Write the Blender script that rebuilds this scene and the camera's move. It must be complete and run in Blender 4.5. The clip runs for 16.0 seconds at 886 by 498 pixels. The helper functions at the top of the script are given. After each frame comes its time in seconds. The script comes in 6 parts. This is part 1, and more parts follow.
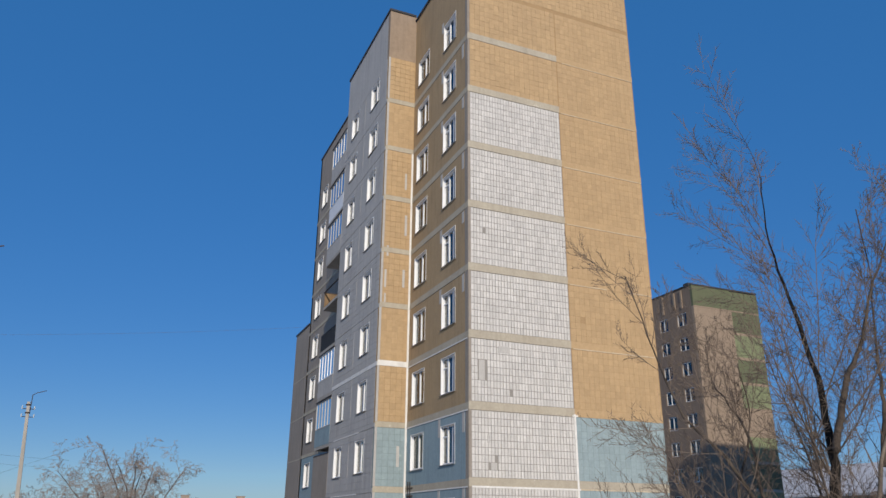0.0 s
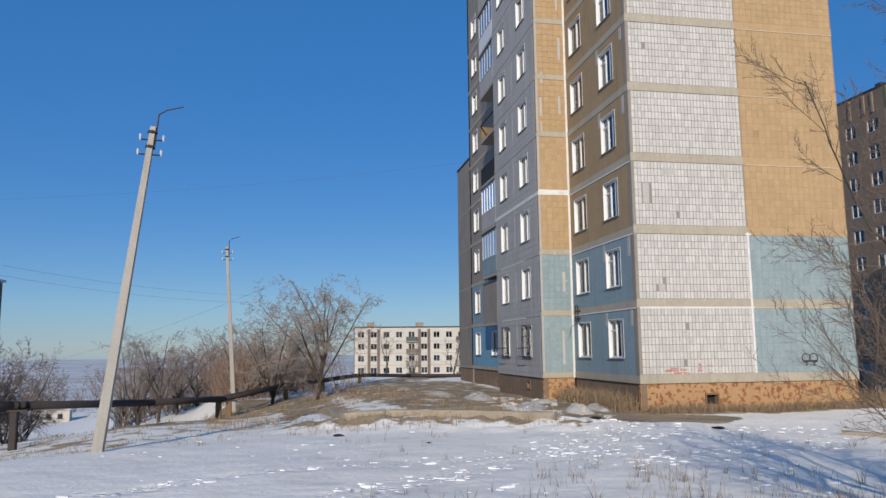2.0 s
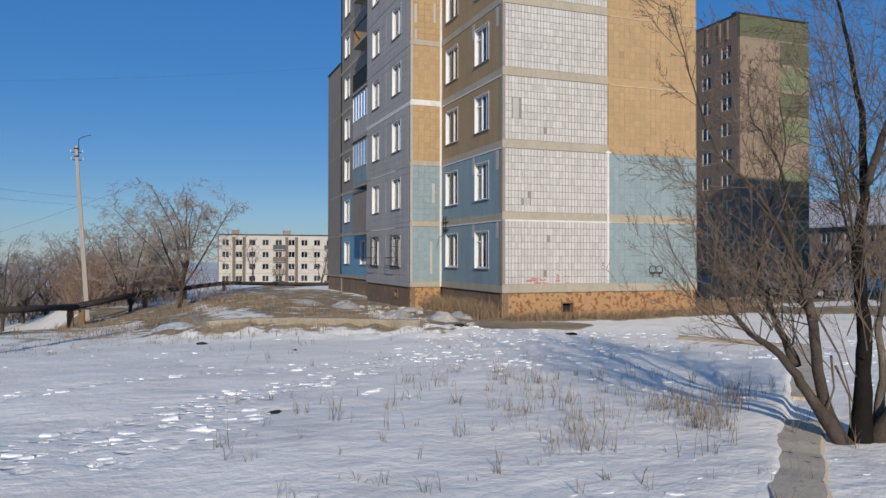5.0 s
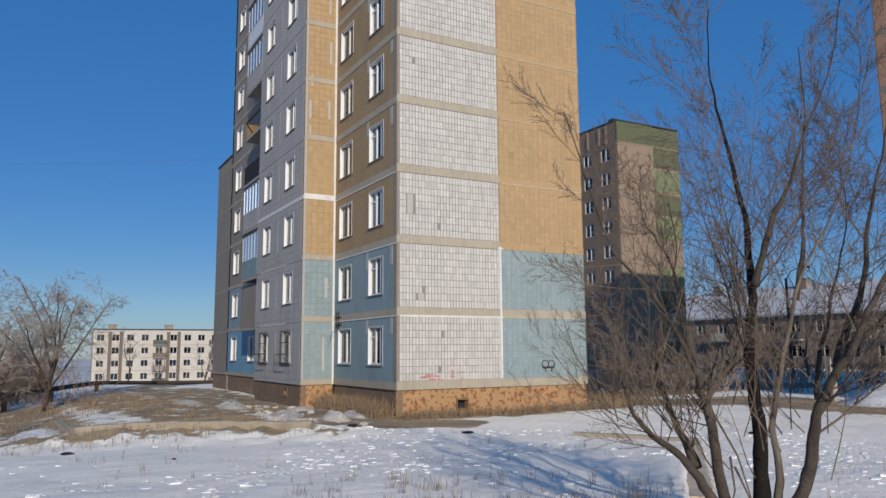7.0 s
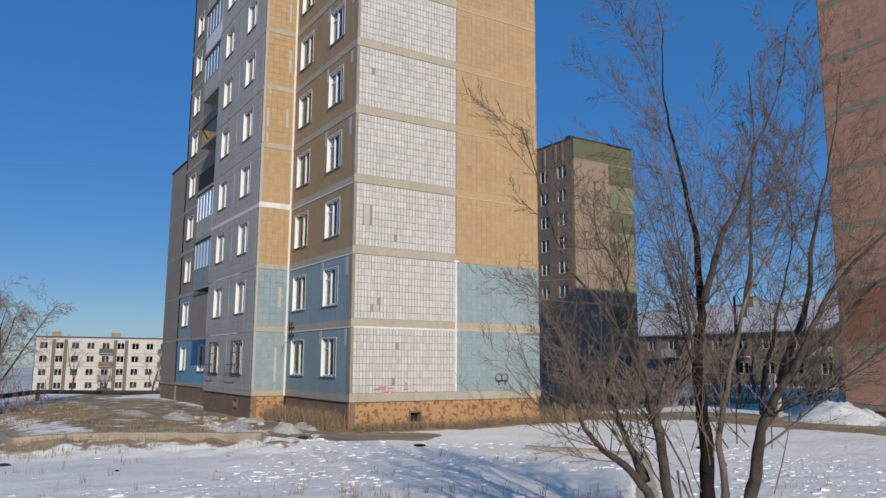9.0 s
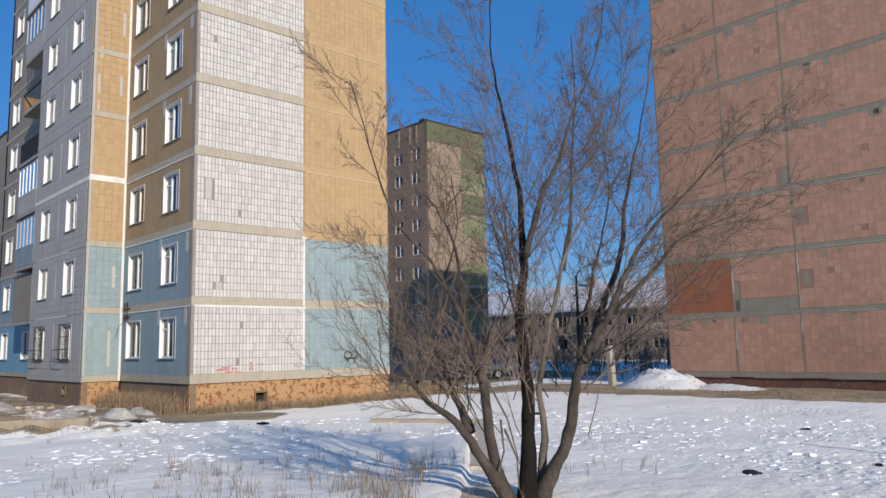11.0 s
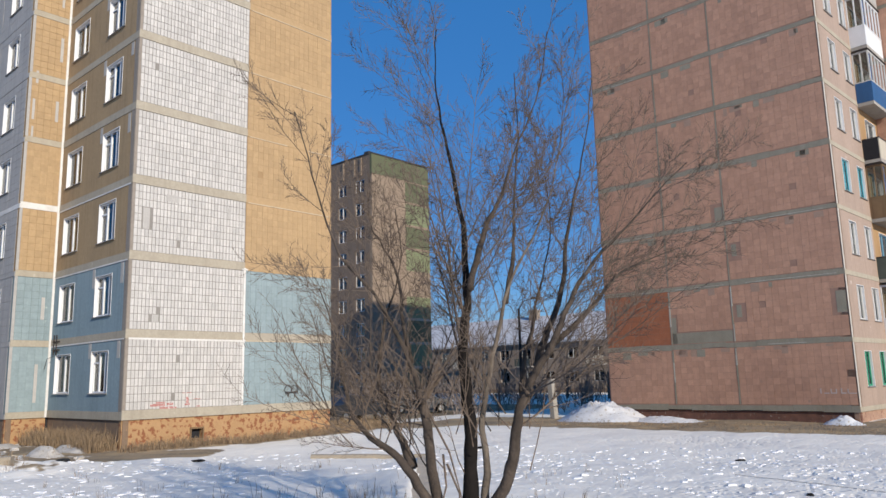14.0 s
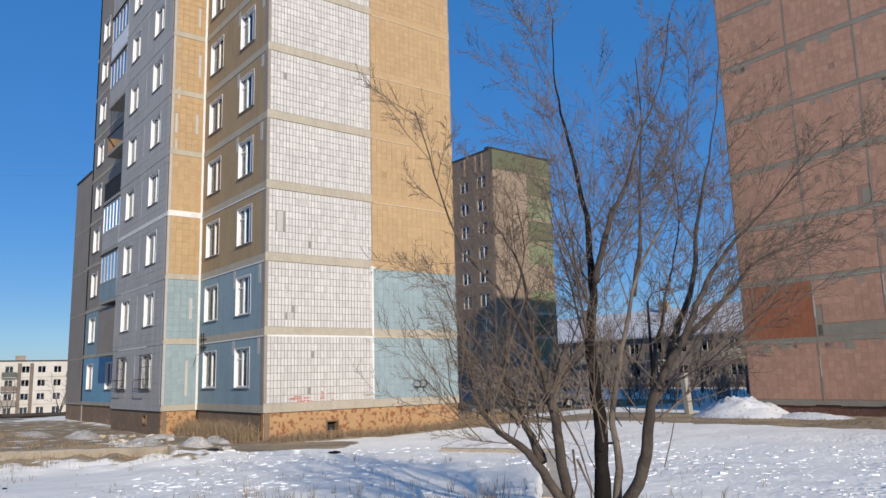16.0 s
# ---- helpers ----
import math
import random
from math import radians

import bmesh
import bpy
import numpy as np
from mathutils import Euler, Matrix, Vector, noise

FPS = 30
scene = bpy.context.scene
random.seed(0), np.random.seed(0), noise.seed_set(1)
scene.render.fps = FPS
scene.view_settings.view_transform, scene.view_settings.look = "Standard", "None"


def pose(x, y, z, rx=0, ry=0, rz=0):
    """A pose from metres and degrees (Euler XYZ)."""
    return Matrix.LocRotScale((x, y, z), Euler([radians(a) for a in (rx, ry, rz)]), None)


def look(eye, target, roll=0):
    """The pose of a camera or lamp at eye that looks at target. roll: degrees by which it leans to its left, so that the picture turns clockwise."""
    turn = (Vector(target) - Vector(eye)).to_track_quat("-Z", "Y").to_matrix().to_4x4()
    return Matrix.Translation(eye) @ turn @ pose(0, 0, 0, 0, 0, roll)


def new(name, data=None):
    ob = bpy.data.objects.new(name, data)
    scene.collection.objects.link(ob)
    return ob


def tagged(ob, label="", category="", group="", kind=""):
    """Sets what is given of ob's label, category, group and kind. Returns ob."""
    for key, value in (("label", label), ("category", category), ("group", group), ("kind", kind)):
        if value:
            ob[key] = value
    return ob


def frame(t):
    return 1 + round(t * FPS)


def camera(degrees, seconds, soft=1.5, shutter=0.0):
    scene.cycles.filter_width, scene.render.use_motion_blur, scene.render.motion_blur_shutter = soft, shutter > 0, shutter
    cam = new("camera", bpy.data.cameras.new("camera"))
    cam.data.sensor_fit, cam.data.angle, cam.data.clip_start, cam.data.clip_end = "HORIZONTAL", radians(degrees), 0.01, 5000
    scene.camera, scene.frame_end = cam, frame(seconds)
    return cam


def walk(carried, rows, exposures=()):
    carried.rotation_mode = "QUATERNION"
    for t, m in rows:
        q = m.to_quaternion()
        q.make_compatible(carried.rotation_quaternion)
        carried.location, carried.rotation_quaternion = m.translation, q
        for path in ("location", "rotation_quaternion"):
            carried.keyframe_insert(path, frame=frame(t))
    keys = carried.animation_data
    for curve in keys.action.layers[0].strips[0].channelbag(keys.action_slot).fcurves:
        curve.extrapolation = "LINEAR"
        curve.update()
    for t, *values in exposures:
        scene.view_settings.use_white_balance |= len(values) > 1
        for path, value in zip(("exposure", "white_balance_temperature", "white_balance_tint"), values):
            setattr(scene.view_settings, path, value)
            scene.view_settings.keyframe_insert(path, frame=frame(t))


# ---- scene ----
cam = camera(61.0, 16.0)
PATH = [
    (0, (-12.288, -26.186, 2.354), (-11.553, -24.461, 3.05), 0.5),
    (0.5, (-12.288, -26.186, 2.354), (-11.509, -24.498, 3.092), 0.9),
    (1, (-12.288, -26.186, 2.354), (-11.491, -24.434, 2.898), 1.0),
    (1.5, (-12.288, -26.186, 2.354), (-11.627, -24.332, 2.708), -0.0),
    (2, (-12.288, -26.186, 2.354), (-11.919, -24.238, 2.617), -0.6),
    (2.5, (-12.288, -26.186, 2.354), (-12.121, -24.205, 2.575), 0.5),
    (3, (-12.288, -26.186, 2.354), (-12.146, -24.201, 2.558), 0.6),
    (3.5, (-12.288, -26.186, 2.354), (-11.929, -24.226, 2.525), 0.9),
    (4, (-12.288, -26.186, 2.354), (-11.781, -24.254, 2.46), 1.2),
    (4.5, (-12.288, -26.186, 2.354), (-11.771, -24.254, 2.395), -0.1),
    (5, (-12.288, -26.186, 2.354), (-11.584, -24.314, 2.377), 0.1),
    (5.2, (-12.288, -26.186, 2.354), (-11.516, -24.341, 2.375), -0.0),
    (7.3, (-12.254, -25.885, 2.469), (-11.274, -24.175, 2.811), -0.1),
    (7.5, (-12.254, -25.885, 2.469), (-11.278, -24.188, 2.878), 0.5),
    (8, (-12.254, -25.885, 2.469), (-11.315, -24.228, 3.081), -0.1),
    (8.5, (-12.254, -25.885, 2.469), (-11.287, -24.196, 2.928), 2.2),
    (8.7, (-12.254, -25.885, 2.469), (-11.267, -24.181, 2.817), 1.6),
    (10.8, (-11.891, -25.965, 2.145), (-10.561, -24.49, 2.384), -1.1),
    (11, (-11.891, -25.965, 2.145), (-10.534, -24.518, 2.402), -1.2),
    (11.5, (-11.891, -25.965, 2.145), (-10.431, -24.629, 2.436), -0.8),
    (12, (-11.891, -25.965, 2.145), (-10.374, -24.695, 2.443), -1.5),
    (12.5, (-11.891, -25.965, 2.145), (-10.341, -24.739, 2.452), -1.6),
    (13, (-11.891, -25.965, 2.145), (-10.295, -24.801, 2.463), -1.2),
    (13.5, (-11.891, -25.965, 2.145), (-10.327, -24.761, 2.471), -1.8),
    (14, (-11.891, -25.965, 2.145), (-10.436, -24.634, 2.485), -1.4),
    (14.5, (-11.891, -25.965, 2.145), (-10.653, -24.469, 2.627), -2.0),
    (15, (-11.891, -25.965, 2.145), (-10.756, -24.407, 2.68), -2.0),
    (15.5, (-11.891, -25.965, 2.145), (-10.677, -24.429, 2.554), -1.9),
    (16, (-11.891, -25.965, 2.145), (-10.675, -24.412, 2.479), -1.5),
]
walk(cam, [(t, look(eye, target, roll)) for t, eye, target, roll in PATH], [(0, -0.15), (1.0, -0.15), (2.0, -0.08), (4.0, -0.08), (5.2, -0.2), (7.5, -0.22), (8.7, -0.2), (11, 0.1), (14, 0.12), (15, 0.08), (16, 0.12)])

# ---- world and sun ----
SUN_AZ, SUN_EL = 195.5, 21.0
world = bpy.data.worlds.new("world")
scene.world = world
world.use_nodes = True
wn = world.node_tree
sky = wn.nodes.new("ShaderNodeTexSky")
sky.sky_type = "NISHITA"
sky.sun_disc = False
sky.sun_elevation = radians(SUN_EL)
sky.sun_rotation = radians(SUN_AZ)
sky.air_density, sky.dust_density, sky.ozone_density = 1.0, 0.08, 3.2
wn.nodes["Background"].inputs[1].default_value = 0.092
deep = wn.nodes.new("ShaderNodeHueSaturation")
deep.inputs["Hue"].default_value = 0.514
deep.inputs["Saturation"].default_value = 1.28
tint = wn.nodes.new("ShaderNodeMix")
tint.data_type, tint.blend_type = "RGBA", "MULTIPLY"
tint.inputs[0].default_value = 1.0
tint.inputs[7].default_value = (0.97, 1.0, 1.05, 1)
wn.links.new(sky.outputs[0], deep.inputs["Color"])
wn.links.new(deep.outputs[0], tint.inputs[6])
haze = wn.nodes.new("ShaderNodeMix")
haze.data_type = "RGBA"
haze.inputs[0].default_value = 0.52
haze.inputs[7].default_value = (0.50, 2.6, 6.6, 1)
wn.links.new(tint.outputs[2], haze.inputs[6])
wn.links.new(haze.outputs[2], wn.nodes["Background"].inputs[0])
sun = new("sun", bpy.data.lights.new("sun", "SUN"))
sun.data.energy, sun.data.angle, sun.data.color = 4.25, radians(0.55), (1.0, 0.905, 0.765)
_sd = Vector((math.sin(radians(SUN_AZ)) * math.cos(radians(SUN_EL)), math.cos(radians(SUN_AZ)) * math.cos(radians(SUN_EL)), math.sin(radians(SUN_EL))))
sun.matrix_world = look(_sd * 200, (0, 0, 0))

# ---- materials ----


def mat(name, c1, c2=None, scale=1.5, rough=0.85, bump=0.15, streak=0.0, fine=14.0, island=0.0, metal=0.0, spec=0.3, contrast=0.5, stain=None, stain_at=0.62):
    """A weathered surface: two tones in broad clouds and fine grain, rain streaks, stains and a little relief."""
    m = bpy.data.materials.new(name)
    m.use_nodes = True
    nt = m.node_tree
    N, L = nt.nodes, nt.links
    p = N["Principled BSDF"]
    p.inputs["Roughness"].default_value = rough
    p.inputs["Metallic"].default_value = metal
    p.inputs["Specular IOR Level"].default_value = spec
    c2 = c2 or tuple(v * 0.7 for v in c1)
    tc = N.new("ShaderNodeTexCoord")

    def noise_tex(sc, detail, stretch=(1, 1, 1)):
        mp = N.new("ShaderNodeMapping")
        mp.inputs["Scale"].default_value = stretch
        L.new(tc.outputs["Object"], mp.inputs[0])
        n = N.new("ShaderNodeTexNoise")
        n.inputs["Scale"].default_value = sc
        n.inputs["Detail"].default_value = detail
        n.inputs["Roughness"].default_value = 0.62
        L.new(mp.outputs[0], n.inputs["Vector"])
        return n.outputs["Fac"]

    def ramp(fac, a, b):
        r = N.new("ShaderNodeMapRange")
        r.inputs[1].default_value, r.inputs[2].default_value = a, b
        L.new(fac, r.inputs[0])
        return r.outputs[0]

    def mix(fac, a, b, kind="MIX"):
        x = N.new("ShaderNodeMix")
        x.data_type, x.blend_type = "RGBA", kind
        for sock, v in ((x.inputs[0], fac), (x.inputs[6], a), (x.inputs[7], b)):
            if hasattr(v, "is_linked"):
                L.new(v, sock)
            else:
                sock.default_value = v if isinstance(v, (int, float)) else (*v, 1)
        return x.outputs[2]

    broad = noise_tex(scale, 4)
    grain = noise_tex(scale * fine, 5)
    col = mix(ramp(broad, 0.5 - contrast / 2, 0.5 + contrast / 2), c1, c2)
    col = mix(ramp(grain, 0.25, 0.75), col, mix(1.0, col, (0.8, 0.8, 0.8), "MULTIPLY"))
    if streak:
        s = noise_tex(3.0, 4, (1.6, 1.6, 0.12))
        f = N.new("ShaderNodeMath")
        f.operation = "MULTIPLY"
        L.new(ramp(s, 0.48, 0.72), f.inputs[0])
        f.inputs[1].default_value = streak
        col = mix(f.outputs[0], col, tuple(v * 0.45 for v in c2))
    if stain:
        col = mix(ramp(noise_tex(scale * 2.7 + 0.6, 6), stain_at, stain_at + 0.05), col, stain)
    if island:
        g = N.new("ShaderNodeNewGeometry")
        h = N.new("ShaderNodeHueSaturation")
        h.inputs["Saturation"].default_value = 1.0
        L.new(ramp(g.outputs["Random Per Island"], 0, 1), (mr := N.new("ShaderNodeMapRange")).inputs[0])
        mr.inputs[3].default_value, mr.inputs[4].default_value = 1 - island, 1 + island * 0.5
        L.new(mr.outputs[0], h.inputs["Value"])
        L.new(col, h.inputs["Color"])
        col = h.outputs[0]
    L.new(col, p.inputs["Base Color"])
    if bump:
        b = N.new("ShaderNodeBump")
        b.inputs["Strength"].default_value = bump
        b.inputs["Distance"].default_value = 0.02
        L.new(grain, b.inputs["Height"])
        L.new(b.outputs[0], p.inputs["Normal"])
    return m


M = {
    "white_tile": mat("white_tile", (0.605, 0.58, 0.55), (0.545, 0.52, 0.495), 0.8, 0.55, 0.05, 0.12, island=0.13, spec=0.4),
    "grout": mat("grout", (0.31, 0.29, 0.265), (0.24, 0.22, 0.20), 2.0, 0.95, 0.3),
    "band": mat("band_concrete", (0.46, 0.41, 0.325), (0.385, 0.34, 0.27), 0.9, 0.9, 0.2, 0.2, stain=(0.5, 0.45, 0.38), stain_at=0.66),
    "orange": mat("ochre_tile", (0.48, 0.33, 0.178), (0.43, 0.295, 0.162), 0.5, 0.7, 0.08, 0.10, island=0.08, stain=(0.47, 0.33, 0.17), stain_at=0.68),
    "orange_back": mat("ochre_grout", (0.40, 0.265, 0.14), (0.32, 0.215, 0.115), 2.0, 0.95, 0.2),
    "teal": mat("pale_teal_tile", (0.295, 0.37, 0.39), (0.26, 0.33, 0.35), 0.7, 0.75, 0.06, 0.15, island=0.07, stain=(0.36, 0.43, 0.42), stain_at=0.67),
    "teal_back": mat("teal_grout", (0.225, 0.285, 0.30), (0.19, 0.24, 0.255), 2.0, 0.9, 0.2),
    "side_teal": mat("teal_side_paint", (0.27, 0.36, 0.40), (0.23, 0.31, 0.345), 0.6, 0.85, 0.15, 0.3, stain=(0.3, 0.36, 0.38), stain_at=0.68),
    "side_ochre": mat("brown_ochre_side_paint", (0.42, 0.30, 0.17), (0.34, 0.245, 0.145), 0.6, 0.85, 0.15, 0.35, stain=(0.36, 0.30, 0.22), stain_at=0.68),
    "grey": mat("grey_concrete_panel", (0.47, 0.45, 0.43), (0.40, 0.385, 0.37), 0.6, 0.9, 0.25, 0.3),
    "brown_grey": mat("brown_grey_concrete", (0.33, 0.285, 0.245), (0.27, 0.235, 0.2), 0.6, 0.9, 0.2, 0.3),
    "blue_paint": mat("bright_blue_paint", (0.20, 0.40, 0.55), (0.165, 0.335, 0.47), 0.8, 0.8, 0.1, 0.2),
    "seam_dull": mat("weathered_seam_mortar", (0.62, 0.52, 0.39), (0.5, 0.4, 0.28), 2.5, 0.9, 0.3),
    "seam_grey": mat("grey_seam_mortar", (0.56, 0.53, 0.47), (0.42, 0.39, 0.33), 2.5, 0.9, 0.4),
    "seam": mat("white_seam_mortar", (0.80, 0.78, 0.75), (0.62, 0.6, 0.57), 2.5, 0.9, 0.3),
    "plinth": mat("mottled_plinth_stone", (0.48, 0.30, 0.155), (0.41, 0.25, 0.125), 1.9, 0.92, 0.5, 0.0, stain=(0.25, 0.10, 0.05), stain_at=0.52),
    # brown plinth tone, darker than the orange-brown end-wall stone
    "plinth_brown": mat("darker_brown_plinth", (0.27, 0.19, 0.13), (0.2, 0.14, 0.1), 1.0, 0.92, 0.5, 0.3, stain=(0.33, 0.2, 0.11), stain_at=0.58),
    "plinth_red": mat("dark_red_plinth_stone", (0.25, 0.12, 0.085), (0.12, 0.065, 0.05), 3.0, 0.92, 0.6, stain=(0.33, 0.26, 0.22), stain_at=0.62),
    "red_grey": mat("reddish_grey_mortar", (0.47, 0.32, 0.24), (0.38, 0.26, 0.20), 2.0, 0.95, 0.3),
    "plinth_pink": mat("mottled_pinkish_plinth", (0.46, 0.30, 0.215), (0.34, 0.21, 0.15), 2.2, 0.92, 0.5, stain=(0.22, 0.12, 0.085), stain_at=0.56),
    "red_tile": mat("brick_red_tile", (0.615, 0.355, 0.243), (0.52, 0.30, 0.21), 0.4, 0.8, 0.08, 0.1, island=0.12, stain=(0.36, 0.24, 0.18), stain_at=0.66),
    "red_fresh": mat("fresh_red_tile", (0.44, 0.165, 0.085), (0.39, 0.145, 0.075), 0.4, 0.75, 0.08, 0.1, island=0.08),
    "red_back": mat("red_grout", (0.42, 0.26, 0.195), (0.34, 0.21, 0.16), 2.0, 0.95, 0.2),
    "green_grey": mat("grey_green_mortar", (0.36, 0.33, 0.26), (0.29, 0.26, 0.2), 1.2, 0.95, 0.4, 0.15),
    "pink_panel": mat("pinkish_cement_panel", (0.43, 0.325, 0.265), (0.36, 0.275, 0.225), 0.6, 0.9, 0.15, 0.25, stain=(0.52, 0.44, 0.38), stain_at=0.66),
    "orange_wall": mat("faded_orange_wall", (0.42, 0.265, 0.13), (0.36, 0.225, 0.115), 0.8, 0.85, 0.15, 0.2),
    "white": mat("white_paint", (0.80, 0.80, 0.81), (0.72, 0.72, 0.73), 3.0, 0.5, 0.05),
    "old_white": mat("weathered_white_paint", (0.66, 0.65, 0.63), (0.52, 0.51, 0.49), 2.0, 0.7, 0.1, 0.2),
    "green_paint": mat("bright_green_paint", (0.04, 0.34, 0.20), (0.035, 0.28, 0.16), 3.0, 0.6, 0.05),
    "cyan_paint": mat("turquoise_paint", (0.10, 0.42, 0.50), (0.08, 0.34, 0.42), 3.0, 0.6, 0.05),
    # near-black sheets, cloth and car glass; for rooms, missing light put into colour
    "dark": mat("near_black_and_unlit_room", (0.03, 0.032, 0.036), (0.02, 0.02, 0.024), 1.0, 0.9, 0),
    "curtain": mat("pale_curtain", (0.5, 0.48, 0.45), (0.36, 0.35, 0.33), 3.0, 0.9, 0.1, 0.5),
    "roof": mat("roof_felt", (0.06, 0.06, 0.065), (0.045, 0.045, 0.05), 1.0, 0.9, 0.3),
    "metal": mat("dark_steel", (0.05, 0.05, 0.055), (0.09, 0.06, 0.045), 4.0, 0.6, 0.1, metal=0.6),
    "sill_tin": mat("galvanised_sill", (0.42, 0.41, 0.40), (0.32, 0.31, 0.30), 4.0, 0.6, 0.05, metal=0.3),
    "pipe": mat("tarred_pipe_wrap", (0.035, 0.031, 0.032), (0.07, 0.055, 0.047), 1.5, 0.8, 0.3, stain=(0.12, 0.07, 0.05), stain_at=0.64),
    "concrete": mat("pole_concrete", (0.42, 0.39, 0.35), (0.34, 0.315, 0.28), 1.5, 0.9, 0.25, 0.25),
    "kerb": mat("pebbled_old_concrete", (0.66, 0.56, 0.43), (0.50, 0.415, 0.315), 2.5, 0.95, 0.6, fine=9, stain=(0.1, 0.085, 0.07), stain_at=0.63),
    "wall_concrete": mat("earth_stained_concrete", (0.42, 0.355, 0.27), (0.31, 0.26, 0.195), 1.6, 0.95, 0.8, fine=9, stain=(0.17, 0.14, 0.11), stain_at=0.62),
    "bark": mat("grey_brown_bark", (0.125, 0.097, 0.077), (0.05, 0.039, 0.032), 5.0, 0.95, 1.0, 0.6, fine=6),
    "bark_pale": mat("stripped_pale_bark", (0.30, 0.25, 0.20), (0.11, 0.088, 0.07), 4.0, 0.95, 1.0, 0.7, fine=6),
    # near-black tone for the willow's main stem and some stones
    "bark_dark": mat("near_black_bark", (0.009, 0.008, 0.007), (0.024, 0.019, 0.017), 3.0, 0.9, 0.8, 0.5, fine=6, spec=0.15),
    "twig": mat("bare_twigs", (0.20, 0.148, 0.112), (0.09, 0.07, 0.056), 2.0, 0.9, 0),
    # distance haze put into the far twigs as a paler, greyer tone
    "far_twig": mat("hazy_far_bare_twigs", (0.27, 0.225, 0.20), (0.20, 0.165, 0.15), 0.3, 0.95, 0),
    "pale_twig": mat("pale_grey_twigs", (0.33, 0.285, 0.255), (0.24, 0.205, 0.18), 0.3, 0.95, 0),
    # far twig grey darkened, the house's shade put into the sapling twigs
    "shade_twig": mat("shaded_grey_twigs", (0.17, 0.145, 0.13), (0.11, 0.093, 0.083), 0.3, 0.95, 0),
    "pale_bark": mat("pale_grey_bark", (0.34, 0.29, 0.25), (0.2, 0.165, 0.14), 2.0, 0.95, 0.3),
    "brush": mat("russet_brush", (0.31, 0.22, 0.165), (0.24, 0.165, 0.12), 0.3, 0.95, 0),
    "straw": mat("dry_straw", (0.37, 0.265, 0.165), (0.25, 0.18, 0.115), 0.5, 0.9, 0, island=0.3),
    "weed": mat("dead_weed_stalks", (0.31, 0.235, 0.16), (0.20, 0.15, 0.105), 0.7, 0.9, 0, island=0.3),
    "snow": mat("heaped_snow", (0.78, 0.79, 0.81), (0.66, 0.65, 0.64), 2.0, 0.75, 0.8, fine=5, stain=(0.42, 0.37, 0.31), stain_at=0.58),
    "dirty_snow": mat("grey_dirty_snow", (0.62, 0.58, 0.53), (0.46, 0.42, 0.37), 3.0, 0.85, 0.8, fine=5, stain=(0.3, 0.25, 0.19), stain_at=0.56),
    "fresh_snow": mat("clean_snow_crust", (0.88, 0.88, 0.89), (0.80, 0.80, 0.81), 3.0, 0.7, 0.4, fine=6),
    "green_light": mat("pale_green_paint", (0.225, 0.25, 0.135), (0.19, 0.215, 0.12), 0.4, 0.85, 0.1, 0.3),
    "green_dark": mat("olive_green_paint", (0.14, 0.15, 0.085), (0.12, 0.13, 0.075), 0.4, 0.85, 0.1, 0.3),
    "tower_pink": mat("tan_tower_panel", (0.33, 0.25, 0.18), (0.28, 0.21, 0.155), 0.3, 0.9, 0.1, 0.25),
    # same tan hue as the end panels at about three quarters the value
    "tower_side": mat("darker_tan_tower_side", (0.24, 0.18, 0.135), (0.2, 0.15, 0.115), 0.3, 0.9, 0.1, 0.25),
    "cream": mat("cream_brick", (0.60, 0.56, 0.50), (0.50, 0.46, 0.41), 0.3, 0.9, 0.1, 0.15),
    "dark_brick": mat("dark_brown_brick", (0.21, 0.165, 0.135), (0.145, 0.112, 0.092), 0.4, 0.9, 0.2, 0.2),
    "tan_brick": mat("tan_grey_brick", (0.36, 0.285, 0.225), (0.27, 0.215, 0.17), 0.4, 0.9, 0.1, 0.2),
    "snow_roof": mat("snowy_slate_roof", (0.62, 0.63, 0.66), (0.5, 0.5, 0.53), 0.2, 0.9, 0.1),
    "wood": mat("weathered_wood", (0.25, 0.165, 0.09), (0.17, 0.11, 0.065), 2.0, 0.85, 0.2, 0.4),
    "yellow": mat("orange_yellow_sheet", (0.62, 0.33, 0.05), (0.52, 0.27, 0.045), 1.5, 0.6, 0.05, 0.1),
    "dark_green": mat("dark_grey_green_sheet", (0.10, 0.115, 0.10), (0.075, 0.09, 0.08), 1.5, 0.7, 0.05, 0.2),
    "blue_sheet": mat("deep_blue_sheet", (0.04, 0.12, 0.28), (0.03, 0.095, 0.22), 1.5, 0.6, 0.05, 0.2),
    "cream_sheet": mat("cream_sheet", (0.58, 0.52, 0.42), (0.5, 0.44, 0.35), 1.5, 0.7, 0.05, 0.2),
    "red_cloth": mat("red_cloth", (0.35, 0.05, 0.06), (0.25, 0.04, 0.05), 3.0, 0.9, 0.1),
    "car_dark": mat("dark_car_paint", (0.025, 0.027, 0.032), (0.035, 0.036, 0.04), 1.0, 0.35, 0, spec=0.5),
    "car_grey": mat("grey_car_paint", (0.10, 0.105, 0.11), (0.12, 0.12, 0.125), 1.0, 0.35, 0, spec=0.5),
    "rubber": mat("tyre_rubber", (0.02, 0.02, 0.02), (0.03, 0.03, 0.03), 6.0, 0.9, 0.1),
    "chrome": mat("wheel_alloy", (0.5, 0.5, 0.5), (0.4, 0.4, 0.4), 6.0, 0.35, 0, metal=0.9),
    "lamp_glass": mat("lamp_lens", (0.6, 0.6, 0.6), (0.5, 0.5, 0.5), 6.0, 0.2, 0, spec=0.6),
